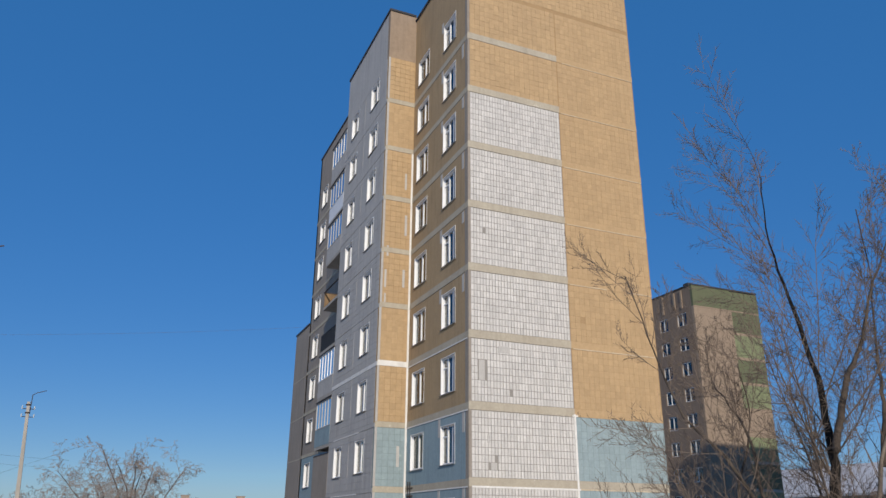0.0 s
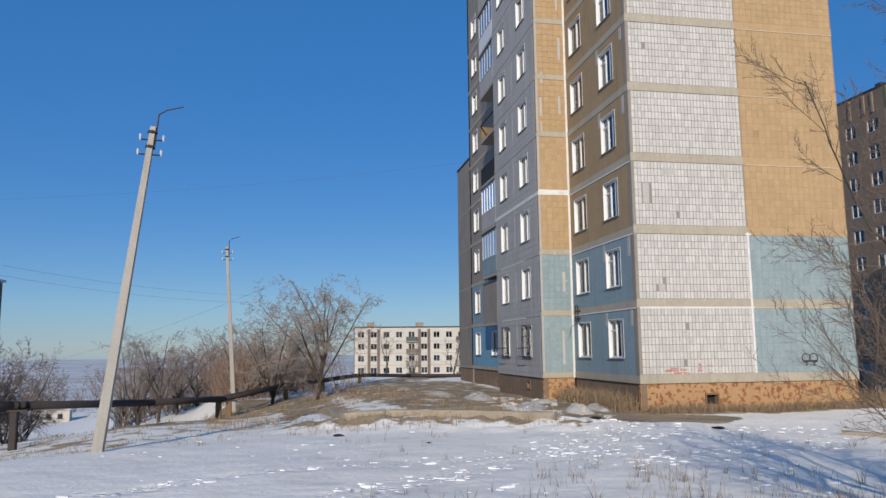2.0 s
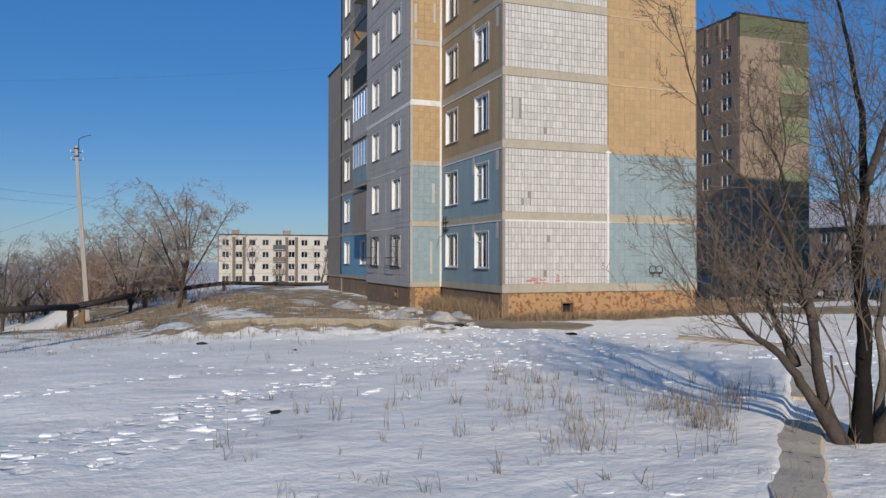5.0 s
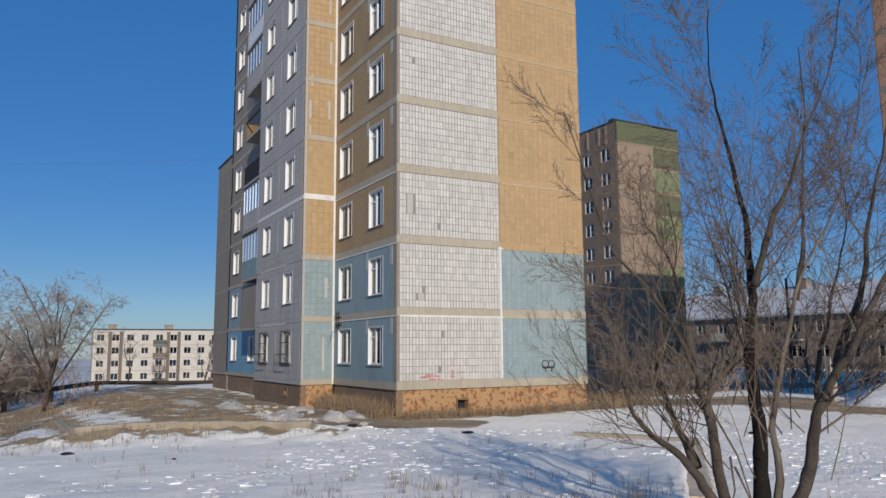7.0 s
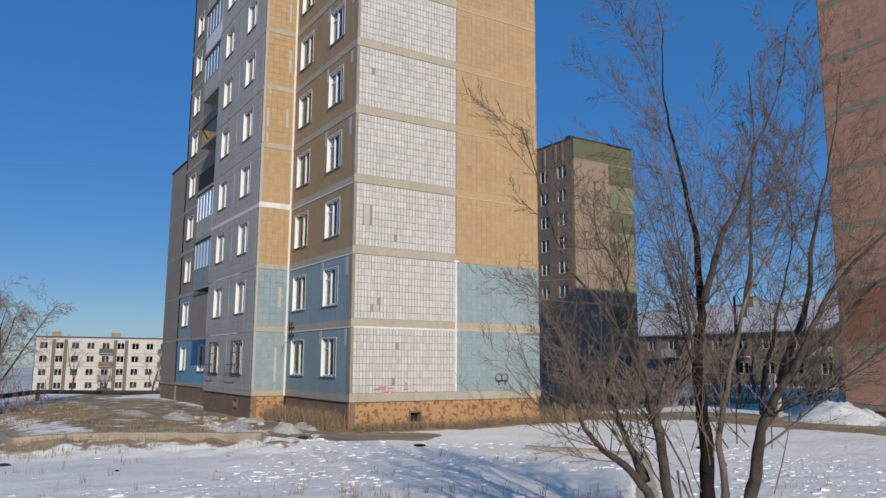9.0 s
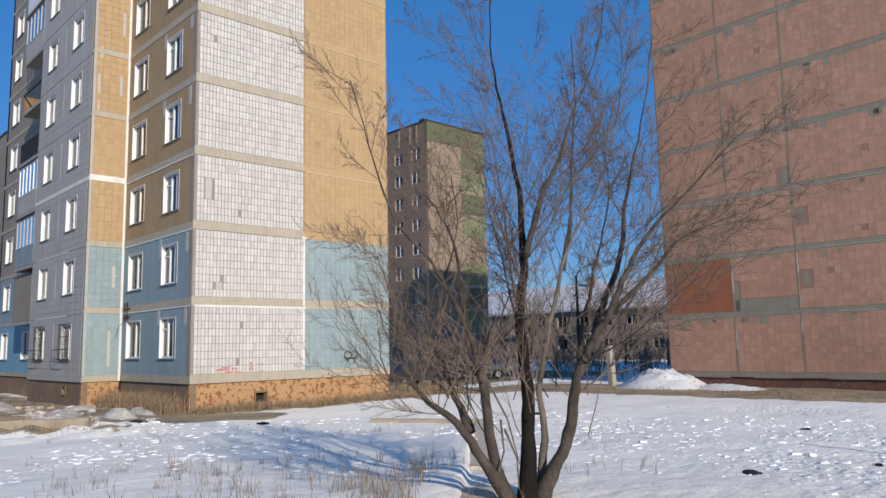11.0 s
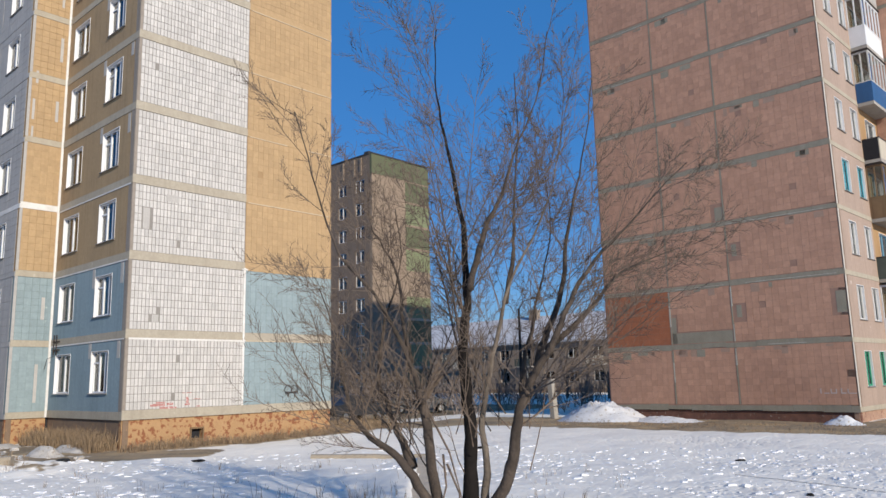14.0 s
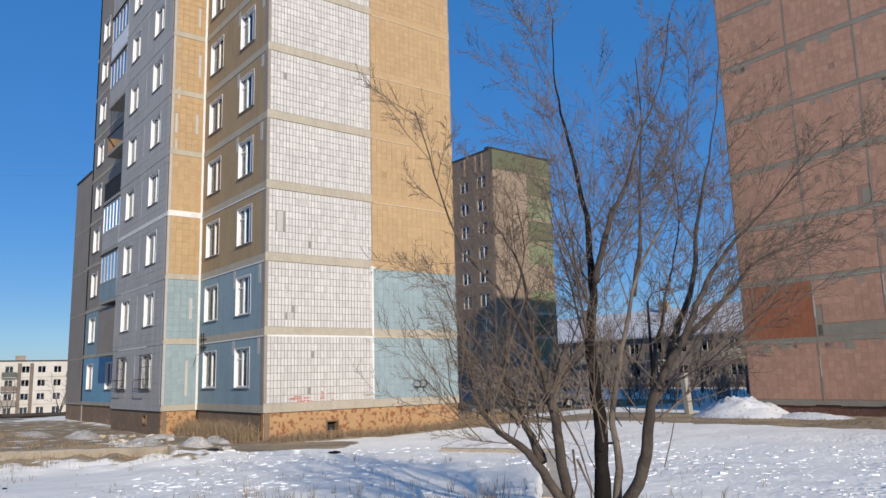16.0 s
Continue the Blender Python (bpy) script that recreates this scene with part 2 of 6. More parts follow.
    "red_spray": mat("faded_red_spray_paint", (0.42, 0.16, 0.14), (0.5, 0.27, 0.25), 4.0, 0.8, 0, stain=(0.62, 0.55, 0.54), stain_at=0.55),
    "black_spray": mat("black_spray_paint", (0.03, 0.035, 0.04), (0.05, 0.05, 0.055), 4.0, 0.7, 0),
    "white_spray": mat("chalky_white_spray_paint", (0.6, 0.5, 0.46), (0.5, 0.4, 0.36), 4.0, 0.8, 0),
    "patch": mat("grey_repair_mortar", (0.50, 0.475, 0.45), (0.42, 0.40, 0.375), 2.0, 0.9, 0.3),
    "ceramic": mat("insulator_glass", (0.6, 0.62, 0.62), (0.5, 0.52, 0.52), 6.0, 0.2, 0, spec=0.6),
}


def glass_material():
    m = bpy.data.materials.new("window_glass")
    m.use_nodes = True
    N, L = m.node_tree.nodes, m.node_tree.links
    N.remove(N["Principled BSDF"])
    t, g, x, f = N.new("ShaderNodeBsdfTransparent"), N.new("ShaderNodeBsdfGlossy"), N.new("ShaderNodeMixShader"), N.new("ShaderNodeFresnel")
    t.inputs[0].default_value = (0.62, 0.68, 0.7, 1)
    g.inputs["Roughness"].default_value = 0.03
    f.inputs[0].default_value = 1.9
    L.new(f.outputs[0], x.inputs[0])
    L.new(t.outputs[0], x.inputs[1])
    L.new(g.outputs[0], x.inputs[2])
    L.new(x.outputs[0], N["Material Output"].inputs[0])
    return m


M["glass"] = glass_material()


def ground_material():
    """Trodden snow, and where the ground is bare, frozen earth with dead grass."""
    m = bpy.data.materials.new("snowy_ground")
    m.use_nodes = True
    N, L = m.node_tree.nodes, m.node_tree.links
    p = N["Principled BSDF"]
    p.inputs["Specular IOR Level"].default_value = 0.1
    tc = N.new("ShaderNodeTexCoord")

    def nz(scale, detail, stretch=(1, 1, 1)):
        mp = N.new("ShaderNodeMapping")
        mp.inputs["Scale"].default_value = stretch
        L.new(tc.outputs["Object"], mp.inputs[0])
        n = N.new("ShaderNodeTexNoise")
        n.inputs["Scale"].default_value, n.inputs["Detail"].default_value = scale, detail
        L.new(mp.outputs[0], n.inputs["Vector"])
        return n.outputs["Fac"]

    def rmp(v, a, b, c=0.0, d=1.0):
        r = N.new("ShaderNodeMapRange")
        for i, q in enumerate((a, b, c, d)):
            r.inputs[i + 1].default_value = q
        L.new(v, r.inputs[0])
        return r.outputs[0]

    def mx(f, a, b):
        x = N.new("ShaderNodeMix")
        x.data_type = "RGBA"
        for s, v in ((x.inputs[0], f), (x.inputs[6], a), (x.inputs[7], b)):
            if hasattr(v, "is_linked"):
                L.new(v, s)
            else:
                s.default_value = (*v, 1)
        return x.outputs[2]

    def arith(op, a, b):
        x = N.new("ShaderNodeMath")
        x.operation = op
        for s, v in zip(x.inputs, (a, b)):
            if hasattr(v, "is_linked"):
                L.new(v, s)
            else:
                s.default_value = v
        return x.outputs[0]

    at = N.new("ShaderNodeAttribute")
    at.attribute_name = "bare"
    snow = mx(rmp(nz(0.25, 5), 0.35, 0.68), (0.90, 0.848, 0.757), (0.83, 0.777, 0.692))
    snow = mx(rmp(nz(1.6, 6, (0.5, 1.3, 1)), 0.48, 0.66), snow, (0.92, 0.87, 0.782))
    snow = mx(rmp(nz(7, 5, (0.6, 1.4, 1)), 0.6, 0.68), snow, (0.93, 0.897, 0.83))
    snow = mx(rmp(nz(0.9, 7), 0.56, 0.74), snow, (0.75, 0.702, 0.637))
    earth = mx(rmp(nz(0.7, 6), 0.35, 0.65), (0.33, 0.25, 0.165), (0.19, 0.15, 0.11))
    earth = mx(rmp(nz(0.45, 6), 0.5, 0.62), earth, (0.43, 0.32, 0.19))
    earth = mx(rmp(nz(9, 5), 0.45, 0.7), earth, (0.37, 0.295, 0.19))
    far = N.new("ShaderNodeAttribute")
    far.attribute_name = "far"
    # field stripes of the far plain, distance haze put into their flat tones
    hazy_fields = mx(rmp(nz(0.004, 4, (1, 3, 1)), 0.42, 0.6), (0.66, 0.66, 0.66), (0.46, 0.43, 0.40))
    snow = mx(far.outputs["Fac"], snow, hazy_fields)
    k = arith("ADD", arith("MULTIPLY", at.outputs["Fac"], 1.25), arith("ADD", arith("MULTIPLY", arith("SUBTRACT", nz(0.9, 8), 0.5), 2.5), arith("MULTIPLY", arith("SUBTRACT", nz(4.5, 5), 0.5), 0.7)))
    mask = arith("MULTIPLY", rmp(k, 0.50, 0.70), rmp(at.outputs["Fac"], 0.05, 0.25))
    L.new(mx(mask, snow, earth), p.inputs["Base Color"])
    L.new(rmp(mask, 0, 1, 0.8, 0.95), p.inputs["Roughness"])
    b = N.new("ShaderNodeBump")
    b.inputs["Distance"].default_value = 0.05
    L.new(rmp(far.outputs["Fac"], 0, 0.3, 0.6, 0.0), b.inputs["Strength"])
    prints = N.new("ShaderNodeTexVoronoi")
    prints.inputs["Scale"].default_value = 5.0
    L.new(tc.outputs["Object"], prints.inputs["Vector"])
    walked = N.new("ShaderNodeAttribute")
    walked.attribute_name = "trod"
    trod = arith("MULTIPLY", rmp(prints.outputs["Distance"], 0.12, 0.36), walked.outputs["Fac"])
    relief = arith("ADD", nz(2.2, 7, (0.8, 1.3, 1)), arith("ADD", arith("MULTIPLY", nz(8, 6), 0.7), arith("MULTIPLY", nz(24, 3), 0.3)))
    L.new(arith("ADD", relief, arith("MULTIPLY", trod, 1.1)), b.inputs["Height"])
    L.new(b.outputs[0], p.inputs["Normal"])
    return m


M["ground"] = ground_material()

# ---- mesh helpers ----


class Mesh:
    """Vertices and faces gathered for one mesh."""

    def __init__(self):
        self.v, self.f = [], []

    def face(self, *pts):
        n = len(self.v)
        self.v.extend(tuple(p) for p in pts)
        self.f.append(tuple(range(n, n + len(pts))))
        return self

    def box(self, x0, x1, y0, y1, z0, z1, to=None):
        c = [(x, y, z) for z in (z0, z1) for y in (y0, y1) for x in (x0, x1)]
        if to:
            c = [to(*p) for p in c]
        n = len(self.v)
        self.v.extend(c)
        self.f.extend(tuple(n + i for i in q) for q in ((0, 2, 3, 1), (4, 5, 7, 6), (0, 1, 5, 4), (2, 6, 7, 3), (0, 4, 6, 2), (1, 3, 7, 5)))
        return self

    def tube(self, pts, radii, sides=6, cap=True):
        n0, rings = len(self.v), len(pts)
        side = None
        for i in range(rings):
            a, b = Vector(pts[max(i - 1, 0)]), Vector(pts[min(i + 1, rings - 1)])
            d = (b - a).normalized()
            if side is None:
                side = d.orthogonal().normalized()
            side = (side - d * side.dot(d)).normalized()
            up = d.cross(side)
            c, r = Vector(pts[i]), radii[i]
            for k in range(sides):
                t = 2 * math.pi * k / sides
                self.v.append(tuple(c + side * (r * math.cos(t)) + up * (r * math.sin(t))))
        for i in range(rings - 1):
            for k in range(sides):
                k2 = (k + 1) % sides
                a = n0 + i * sides
                self.f.append((a + k, a + k2, a + sides + k2, a + sides + k))
        if cap:
            self.f.append(tuple(n0 + k for k in reversed(range(sides))))
            self.f.append(tuple(n0 + (rings - 1) * sides + k for k in range(sides)))
        return self

    def data(self, name, material, smooth=False):
        me = bpy.data.meshes.new(name)
        if len(self.v) < 900:
            seen, index = {}, []
            for p in self.v:
                key = (round(p[0], 4), round(p[1], 4), round(p[2], 4))
                index.append(seen.setdefault(key, len(seen)))
            faces = [tuple(dict.fromkeys(index[i] for i in f)) for f in self.f]
            me.from_pydata(list(seen), [], [f for f in faces if len(f) > 2])
        else:
            me.from_pydata(self.v, [], self.f)
        me.materials.append(M[material] if isinstance(material, str) else material)
        if smooth:
            me.shade_smooth()
        me.update()
        return me


def part(name, mesh, material=None, parent=None, label="", smooth=False, at=None, kind=""):
    me = mesh if isinstance(mesh, bpy.types.Mesh) else mesh.data(name, material, smooth)
    ob = new(name, me)
    if parent:
        ob.parent = parent
    if at is not None:
        ob.matrix_basis = at
    return tagged(ob, label, kind=kind)


def bevelled(mesh, amount=0.02, segments=2):
    """The same mesh with its edges rounded."""
    bm = bmesh.new()
    vs = [bm.verts.new(p) for p in mesh.v]
    for f in mesh.f:
        bm.faces.new([vs[i] for i in f])
    bmesh.ops.remove_doubles(bm, verts=bm.verts, dist=1e-5)
    bmesh.ops.bevel(bm, geom=bm.edges[:], offset=amount, segments=segments, affect="EDGES", profile=0.5)
    out = Mesh()
    bm.verts.index_update()
    out.v = [tuple(v.co) for v in bm.verts]
    out.f = [tuple(v.index for v in f.verts) for f in bm.faces]
    bm.free()
    return out


class Plane:
    """An upright wall plane: s runs along it, d stands out of it, z is up."""

    def __init__(self, x, y, ux, uy, nx, ny):
        self.o, self.u, self.n = (x, y), (ux, uy), (nx, ny)

    def __call__(self, s, d, z):
        return (self.o[0] + self.u[0] * s + self.n[0] * d, self.o[1] + self.u[1] * s + self.n[1] * d, z)

    def matrix(self, s, d, z):
        p = self(s, d, z)
        return Matrix(((self.u[0], -self.n[0], 0, p[0]), (self.u[1], -self.n[1], 0, p[1]), (0, 0, 1, z), (0, 0, 0, 1)))


def wall(pl, s0, s1, z0, z1, holes=(), thick=0.32, front=0.0):
    """A slab of wall with openings that go right through it."""
    m = Mesh()
    ss = sorted({s0, s1, *(h[0] for h in holes), *(h[1] for h in holes)})
    zs = sorted({z0, z1, *(h[2] for h in holes), *(h[3] for h in holes)})
    for a, b in zip(ss, ss[1:]):
        for c, d in zip(zs, zs[1:]):
            if any(h[0] <= a and b <= h[1] and h[2] <= c and d <= h[3] for h in holes):
                continue
            m.face(pl(a, front, c), pl(b, front, c), pl(b, front, d), pl(a, front, d))
            m.face(pl(b, -thick, c), pl(a, -thick, c), pl(a, -thick, d), pl(b, -thick, d))
    for a, b, c, d in [(s0, s1, z0, z1), *holes]:
        m.face(pl(a, front, c), pl(a, -thick, c), pl(b, -thick, c), pl(b, front, c))
        m.face(pl(a, front, d), pl(b, front, d), pl(b, -thick, d), pl(a, -thick, d))
        m.face(pl(a, front, c), pl(a, front, d), pl(a, -thick, d), pl(a, -thick, c))
        m.face(pl(b, front, c), pl(b, -thick, c), pl(b, -thick, d), pl(b, front, d))
    return m


def tiles(pl, s0, s1, z0, z1, tw, th, gap=0.012, proud=0.012, rng=None, lost=0.0, wobble=0.0, skip=None):
    """Rows of wall tiles standing proud of their bed."""
    m = Mesh()
    nx, nz = max(1, round((s1 - s0) / tw)), max(1, round((z1 - z0) / th))
    tw, th = (s1 - s0) / nx, (z1 - z0) / nz
    for i in range(nx):
        for k in range(nz):
            if rng and rng.random() < lost:
                continue
            a, b = s0 + i * tw + gap / 2, s0 + (i + 1) * tw - gap / 2
            c, d = z0 + k * th + gap / 2, z0 + (k + 1) * th - gap / 2
            if skip and any(q[0] < b and q[1] > a and q[2] < d and q[3] > c for q in skip):
                continue
            e = proud + (rng.uniform(-wobble, wobble) if rng else 0)
            n = len(m.v)
            m.v.extend((pl(a, 0, c), pl(b, 0, c), pl(b, 0, d), pl(a, 0, d), pl(a, e, c), pl(b, e, c), pl(b, e, d), pl(a, e, d)))
            m.f.extend(tuple(n + q for q in f) for f in ((4, 5, 6, 7), (0, 1, 5, 4), (1, 2, 6, 5), (2, 3, 7, 6), (3, 0, 4, 7)))
    return m


def strip(pl, s0, s1, z0, z1, out=0.03, back=0.0):
    """A raised band on a wall, with softly cut edges."""
    return Mesh().box(s0, s1, -back, out, z0, z1, to=lambda s, d, z: pl(s, d, z))


WINDOW_DATA = {}


def window(pl, s, z, w, h, parent, frame_mat="white", leaves=3, depth=0.13, curtain=0.0, broken=False, sill=True, jamb="white"):
    """A window in its opening: lined jambs, frame with mullions, panes and a sill."""
    key = (round(w, 3), round(h, 3), frame_mat, leaves, depth, jamb)
    if key not in WINDOW_DATA:
        t = 0.07
        y0, y1 = depth - 0.035, depth + 0.035
        cuts = {1: (), 2: (0.5,), 3: (0.36, 0.70)}[leaves]
        edges = [0.0, *cuts, 1.0]
        lights = []
        for i in range(len(edges) - 1):
            a = t if i == 0 else w * edges[i] + 0.05
            c = w - t if i == len(edges) - 2 else w * edges[i + 1] - 0.05
            if leaves == 3 and i == 0:
                lights += [(a, c, t, h * 0.7), (a, c, h * 0.7 + 0.05, h - t)]
            else:
                lights.append((a, c, t, h - t))
        fr = wall(Plane(0, 0, 1, 0, 0, -1), 0, w, 0, h, lights, y1, -y0)
        lin = Mesh()
        for q in ([(-0.003, 0), (0.02, 0), (0.02, h - 0.02), (w - 0.02, h - 0.02), (w - 0.02, 0), (w + 0.003, 0), (w + 0.003, h + 0.003), (-0.003, h + 0.003)],):
            n = len(q)
            lin.face(*[(x, -0.012, z) for x, z in q])
            lin.face(*[(x, y0, z) for x, z in reversed(q)])
            for i in range(n):
                (xa, za), (xb, zb) = q[i], q[(i + 1) % n]
                lin.face((xa, -0.012, za), (xa, y0, za), (xb, y0, zb), (xb, -0.012, zb))
        pane = Mesh().box(t, w - t, depth - 0.004, depth + 0.004, t, h - t)
        sl = Mesh()
        sl.face((-0.05, y0, 0.018), (-0.05, -0.07, -0.012), (w + 0.05, -0.07, -0.012), (w + 0.05, y0, 0.018))
        sl.box(-0.05, w + 0.05, -0.07, -0.002, -0.032, -0.014)
        cur = Mesh()
        n = 14
        for i in range(n):
            a, b = w * i / n, w * (i + 1) / n
            ya, yb = depth + 0.09 + 0.04 * (i % 2), depth + 0.09 + 0.04 * ((i + 1) % 2)
            cur.face((a, ya, 0), (b, yb, 0), (b, yb, h), (a, ya, h))
            cur.face((a, ya + 0.012, 0), (a, ya + 0.012, h), (b, yb + 0.012, h), (b, yb + 0.012, 0))
        WINDOW_DATA[key] = (fr.data("window", frame_mat), lin.data("jamb", jamb), pane.data("pane", "glass"), sl.data("sill", "sill_tin"), cur.data("curtain", "curtain"))
    fr, lin, pane, sl, cur = WINDOW_DATA[key]
    ob = part("window", fr, parent=parent, at=pl.matrix(s, 0, z))
    part("jamb", lin, parent=ob)
    p = part("pane", pane, parent=ob)
    p.visible_shadow = False
    if sill:
        part("sill", sl, parent=ob)
    if curtain:
        c = part("curtain", cur, parent=ob)
        c.matrix_basis = Matrix.Diagonal((curtain, 1, 1, 1))
    return ob


def thing(name, label, category, at=None, group=""):
    ob = new(name)
    ob.empty_display_size = 0.3
    if at is not None:
        ob.matrix_basis = at
    return tagged(ob, label, category, group)

# ---- the ground ----
CX, CY = -12.1, -26.1


def smooth(a, b, v):
    t = min(1.0, max(0.0, (v - a) / (b - a)))
    return t * t * (3 - 2 * t)


def segment_distance(x, y, ax, ay, bx, by):
    t = max(0.0, min(1.0, ((x - ax) * (bx - ax) + (y - ay) * (by - ay)) / ((bx - ax) ** 2 + (by - ay) ** 2)))
    return math.hypot(x - ax - t * (bx - ax), y - ay - t * (by - ay))


LANES = [((-14.6, -19.6), (-12.5, -16.8), 0.9), ((-12.5, -16.8), (-10.8, -14.6), 0.8), ((-10.8, -14.6), (-7.7, -11.6), 0.7), ((-7.7, -11.6), (-2.3, -7.1), 1.4),
         ((-16.5, -15.4), (-13.1, -13.0), 0.45), ((-13.1, -13.0), (-10.9, -12.1), 0.45), ((-10.9, -12.1), (-7.0, -11.0), 0.6), ((-7.0, -11.0), (-1.0, -4.0), 2.4), ((-2.0, -7.0), (8.0, -4.5), 3.0), ((-6.5, -13.0), (0.0, -9.5), 1.6), ((-12.6, -18.7), (-11.2, -16.6), 0.6)]


def trodden(x, y):
    """How far the snow has been walked on: two paths over the field and the yard before the red house."""
    v = 0.0
    for (ax, ay), (bx, by), w in LANES:
        d = segment_distance(x, y, ax, ay, bx, by)
        if d < w:
            v = max(v, smooth(w, w * 0.35, d))
    yard = smooth(-3.5, -1.0, x - 0.25 * (y + 20)) * smooth(0.0, -5.0, y - 0.2 * x)
    patch = smooth(-0.15, 0.3, noise.noise((x * 0.3 + 5, y * 0.3, 11)))
    return max(v * (0.45 + 0.55 * patch), yard * (0.3 + 0.6 * patch), 0.1 * patch)


def ground_height(x, y, rough=True):
    dx, dy = x - CX, y - CY
    d = math.hypot(dx, dy)
    az = math.degrees(math.atan2(dx, dy))
    h = 0.75 * max(0.0, 1 - d / 22)
    left = smooth(8, -4, az) if az < 8 else 0.0
    if az < -120:
        left *= smooth(-180, -120, az)
    h -= left * smooth(16, 46, d) * 1.0
    h -= smooth(-8, -16, az) * smooth(28, 80, d) * 3.2 * (smooth(-180, -120, az) if az < -120 else 1)
    ahead = smooth(17, 12, az) * (smooth(-180, -120, az) if az < -120 else 1)
    h -= ahead * smooth(66, 170, d) * 6.2
    h -= smooth(170, 900, d) * 22
    h -= (1 - ahead) * smooth(130, 220, d) * 6.2
    h -= smooth(-4.5, -8.5, az) * smooth(35.5, 52, d) * 2.2 * (smooth(-180, -120, az) if az < -120 else 1)
    h -= smooth(-11, -24, az) * smooth(17, 28, d) * 0.5 * (smooth(-180, -120, az) if az < -120 else 1)
    ux, uy = x + 9.56, y + 23.55
    beside, along = 0.722 * uy - 0.692 * ux, 0.722 * ux + 0.692 * uy
    if 0.05 < beside < 1.2 and 1 < along < 18:
        h += (0.05 + 0.07 * smooth(4.5, 7, along)) * smooth(0.1, 0.24, beside) * smooth(1.2, 0.45, beside) * smooth(1.5, 3, along) * smooth(18, 13, along)
    if 18 < d < 32 and -4 < az < 24:
        bank = segment_distance(x, y, -10.8, -0.75, -4.6, -3.95)
        h += 0.2 * smooth(3.0, 0.4, bank)
        if rough:
            h += 0.16 * smooth(3.0, 0.6, bank) * noise.noise((x * 1.7, y * 1.7, 21))
    if rough and d < 90:
        f = smooth(90, 30, d)
        h += f * 0.06 * noise.noise((x * 0.35, y * 0.35, 0)) + f * 0.022 * noise.noise((x * 1.1, y * 1.1, 3)) * smooth(60, 20, d)
        if d < 34:
            h -= 0.05 * smooth(0.34, 0.10, noise.voronoi((x * 3.4, y * 3.4, 0))[0][0]) * trodden(x, y) * smooth(34, 26, d)
            h += 0.010 * noise.noise((x * 2.2, y * 4.6, 7)) * smooth(34, 14, d)
    return h


def bareness(x, y):
    """How far the snow has gone: along the walls, on the paths and in the lee of the pipe."""
    b = 0.0
    b = max(b, 0.95 * smooth(1.5, 0.5, segment_distance(x, y, 0, -0.6, 9.5, -0.6)))
    b = max(b, 0.75 * smooth(2.2, 0.8, segment_distance(x, y, -1.6, 0, -1.6, 6)))
    b = max(b, 0.72 * smooth(4.2, 1.8, segment_distance(x, y, -3.6, 7, -3.6, 27)))
    b = max(b, 0.72 * smooth(3.4, 1.2, segment_distance(x, y, -8.2, 24, -6.0, 0.5)))
    b = max(b, 0.95 * smooth(2.0, 0.9, segment_distance(x, y, -6.5, -0.6, 0.5, -2.9)))
    b = max(b, 0.7 * smooth(2.4, 1.0, segment_distance(x, y, -11.5, 2, -12.0, 22)))
    b = max(b, 0.33 * smooth(9.0, 4.0, segment_distance(x, y, -21, -1.5, -14.5, 12)))
    b = max(b, 0.75 * smooth(9.0, 4.0, segment_distance(x, y, -20.5, 12, -16.3, 22)))
    b = max(b, 0.55 * smooth(1.8, 0.6, segment_distance(x, y, -11.6, -1.0, -4.4, -4.2)))
    b = max(b, 0.62 * smooth(3.4, 1.5, segment_distance(x, y, -16, 12, -3, 36)))
    b = max(b, 0.97 * smooth(4.0, 3.0, segment_distance(x, y, 19.4, -22, 18.6, -2)))
    b = max(b, 0.97 * smooth(2.6, 1.4, segment_distance(x, y, 17.6, -2, 12, 1.5)))
    b = max(b, 0.8 * smooth(3.6, 2.0, segment_distance(x, y, 12, 6, 30, 9)))
    b = max(b, 0.9 * smooth(4.6, 2.8, segment_distance(x, y, 20, -21.0, 60, -24)))
    b = max(b, 0.85 * smooth(2.0, 1.0, segment_distance(x, y, 9.8, 0, 13, 2.5)))
    b = max(b, 0.85 * smooth(8.0, 4.5, segment_distance(x, y, 17, 11.5, 31, 11)))
    b = max(b, 0.55 * smooth(6, 2, segment_distance(x, y, 14, 14, 46, 32)))
    return b


def build_ground():
    rings = [0.0]
    r = 0.6
    while r < 4600:
        rings.append(r)
        r *= 1.0165 if r < 4 else 1.0085 if r < 32 else 1.016 if r < 90 else 1.05
    az = [a * 0.25 for a in range(-150, 390)] + [97.5 + a * 4.0 for a in range(0, 57)]
    n = len(az)
    verts, bare, far, trod = [], [], [], []
    for r in rings:
        for a in az:
            t = math.radians(a)
            x, y = CX + r * math.sin(t), CY + r * math.cos(t)
            verts.append((x, y, ground_height(x, y)))
            bare.append(bareness(x, y) if r < 110 else 0.0)
            far.append(smooth(110, 320, r))
            trod.append(trodden(x, y) if r < 40 else 0.0)
    faces = []
    for i in range(len(rings) - 1):
        for k in range(n):
            k2 = (k + 1) % n
            faces.append((i * n + k2, i * n + k, (i + 1) * n + k, (i + 1) * n + k2))
    me = bpy.data.meshes.new("ground")
    me.from_pydata(verts, [], faces)
    for name, vals in (("bare", bare), ("far", far), ("trod", trod)):
        me.attributes.new(name, "FLOAT", "POINT").data.foreach_set("value", vals)
    me.materials.append(M["ground"])
    me.shade_smooth()
    return tagged(new("ground", me), "trodden snow field with bare frozen earth along the walls", "ground", kind="structure")


build_ground()

# ---- the tall tiled apartment building ----
rng = random.Random(5)
Z0, H = 1.0, 2.8
TOP = 28.9


def storey(k):
    return Z0 + H * k


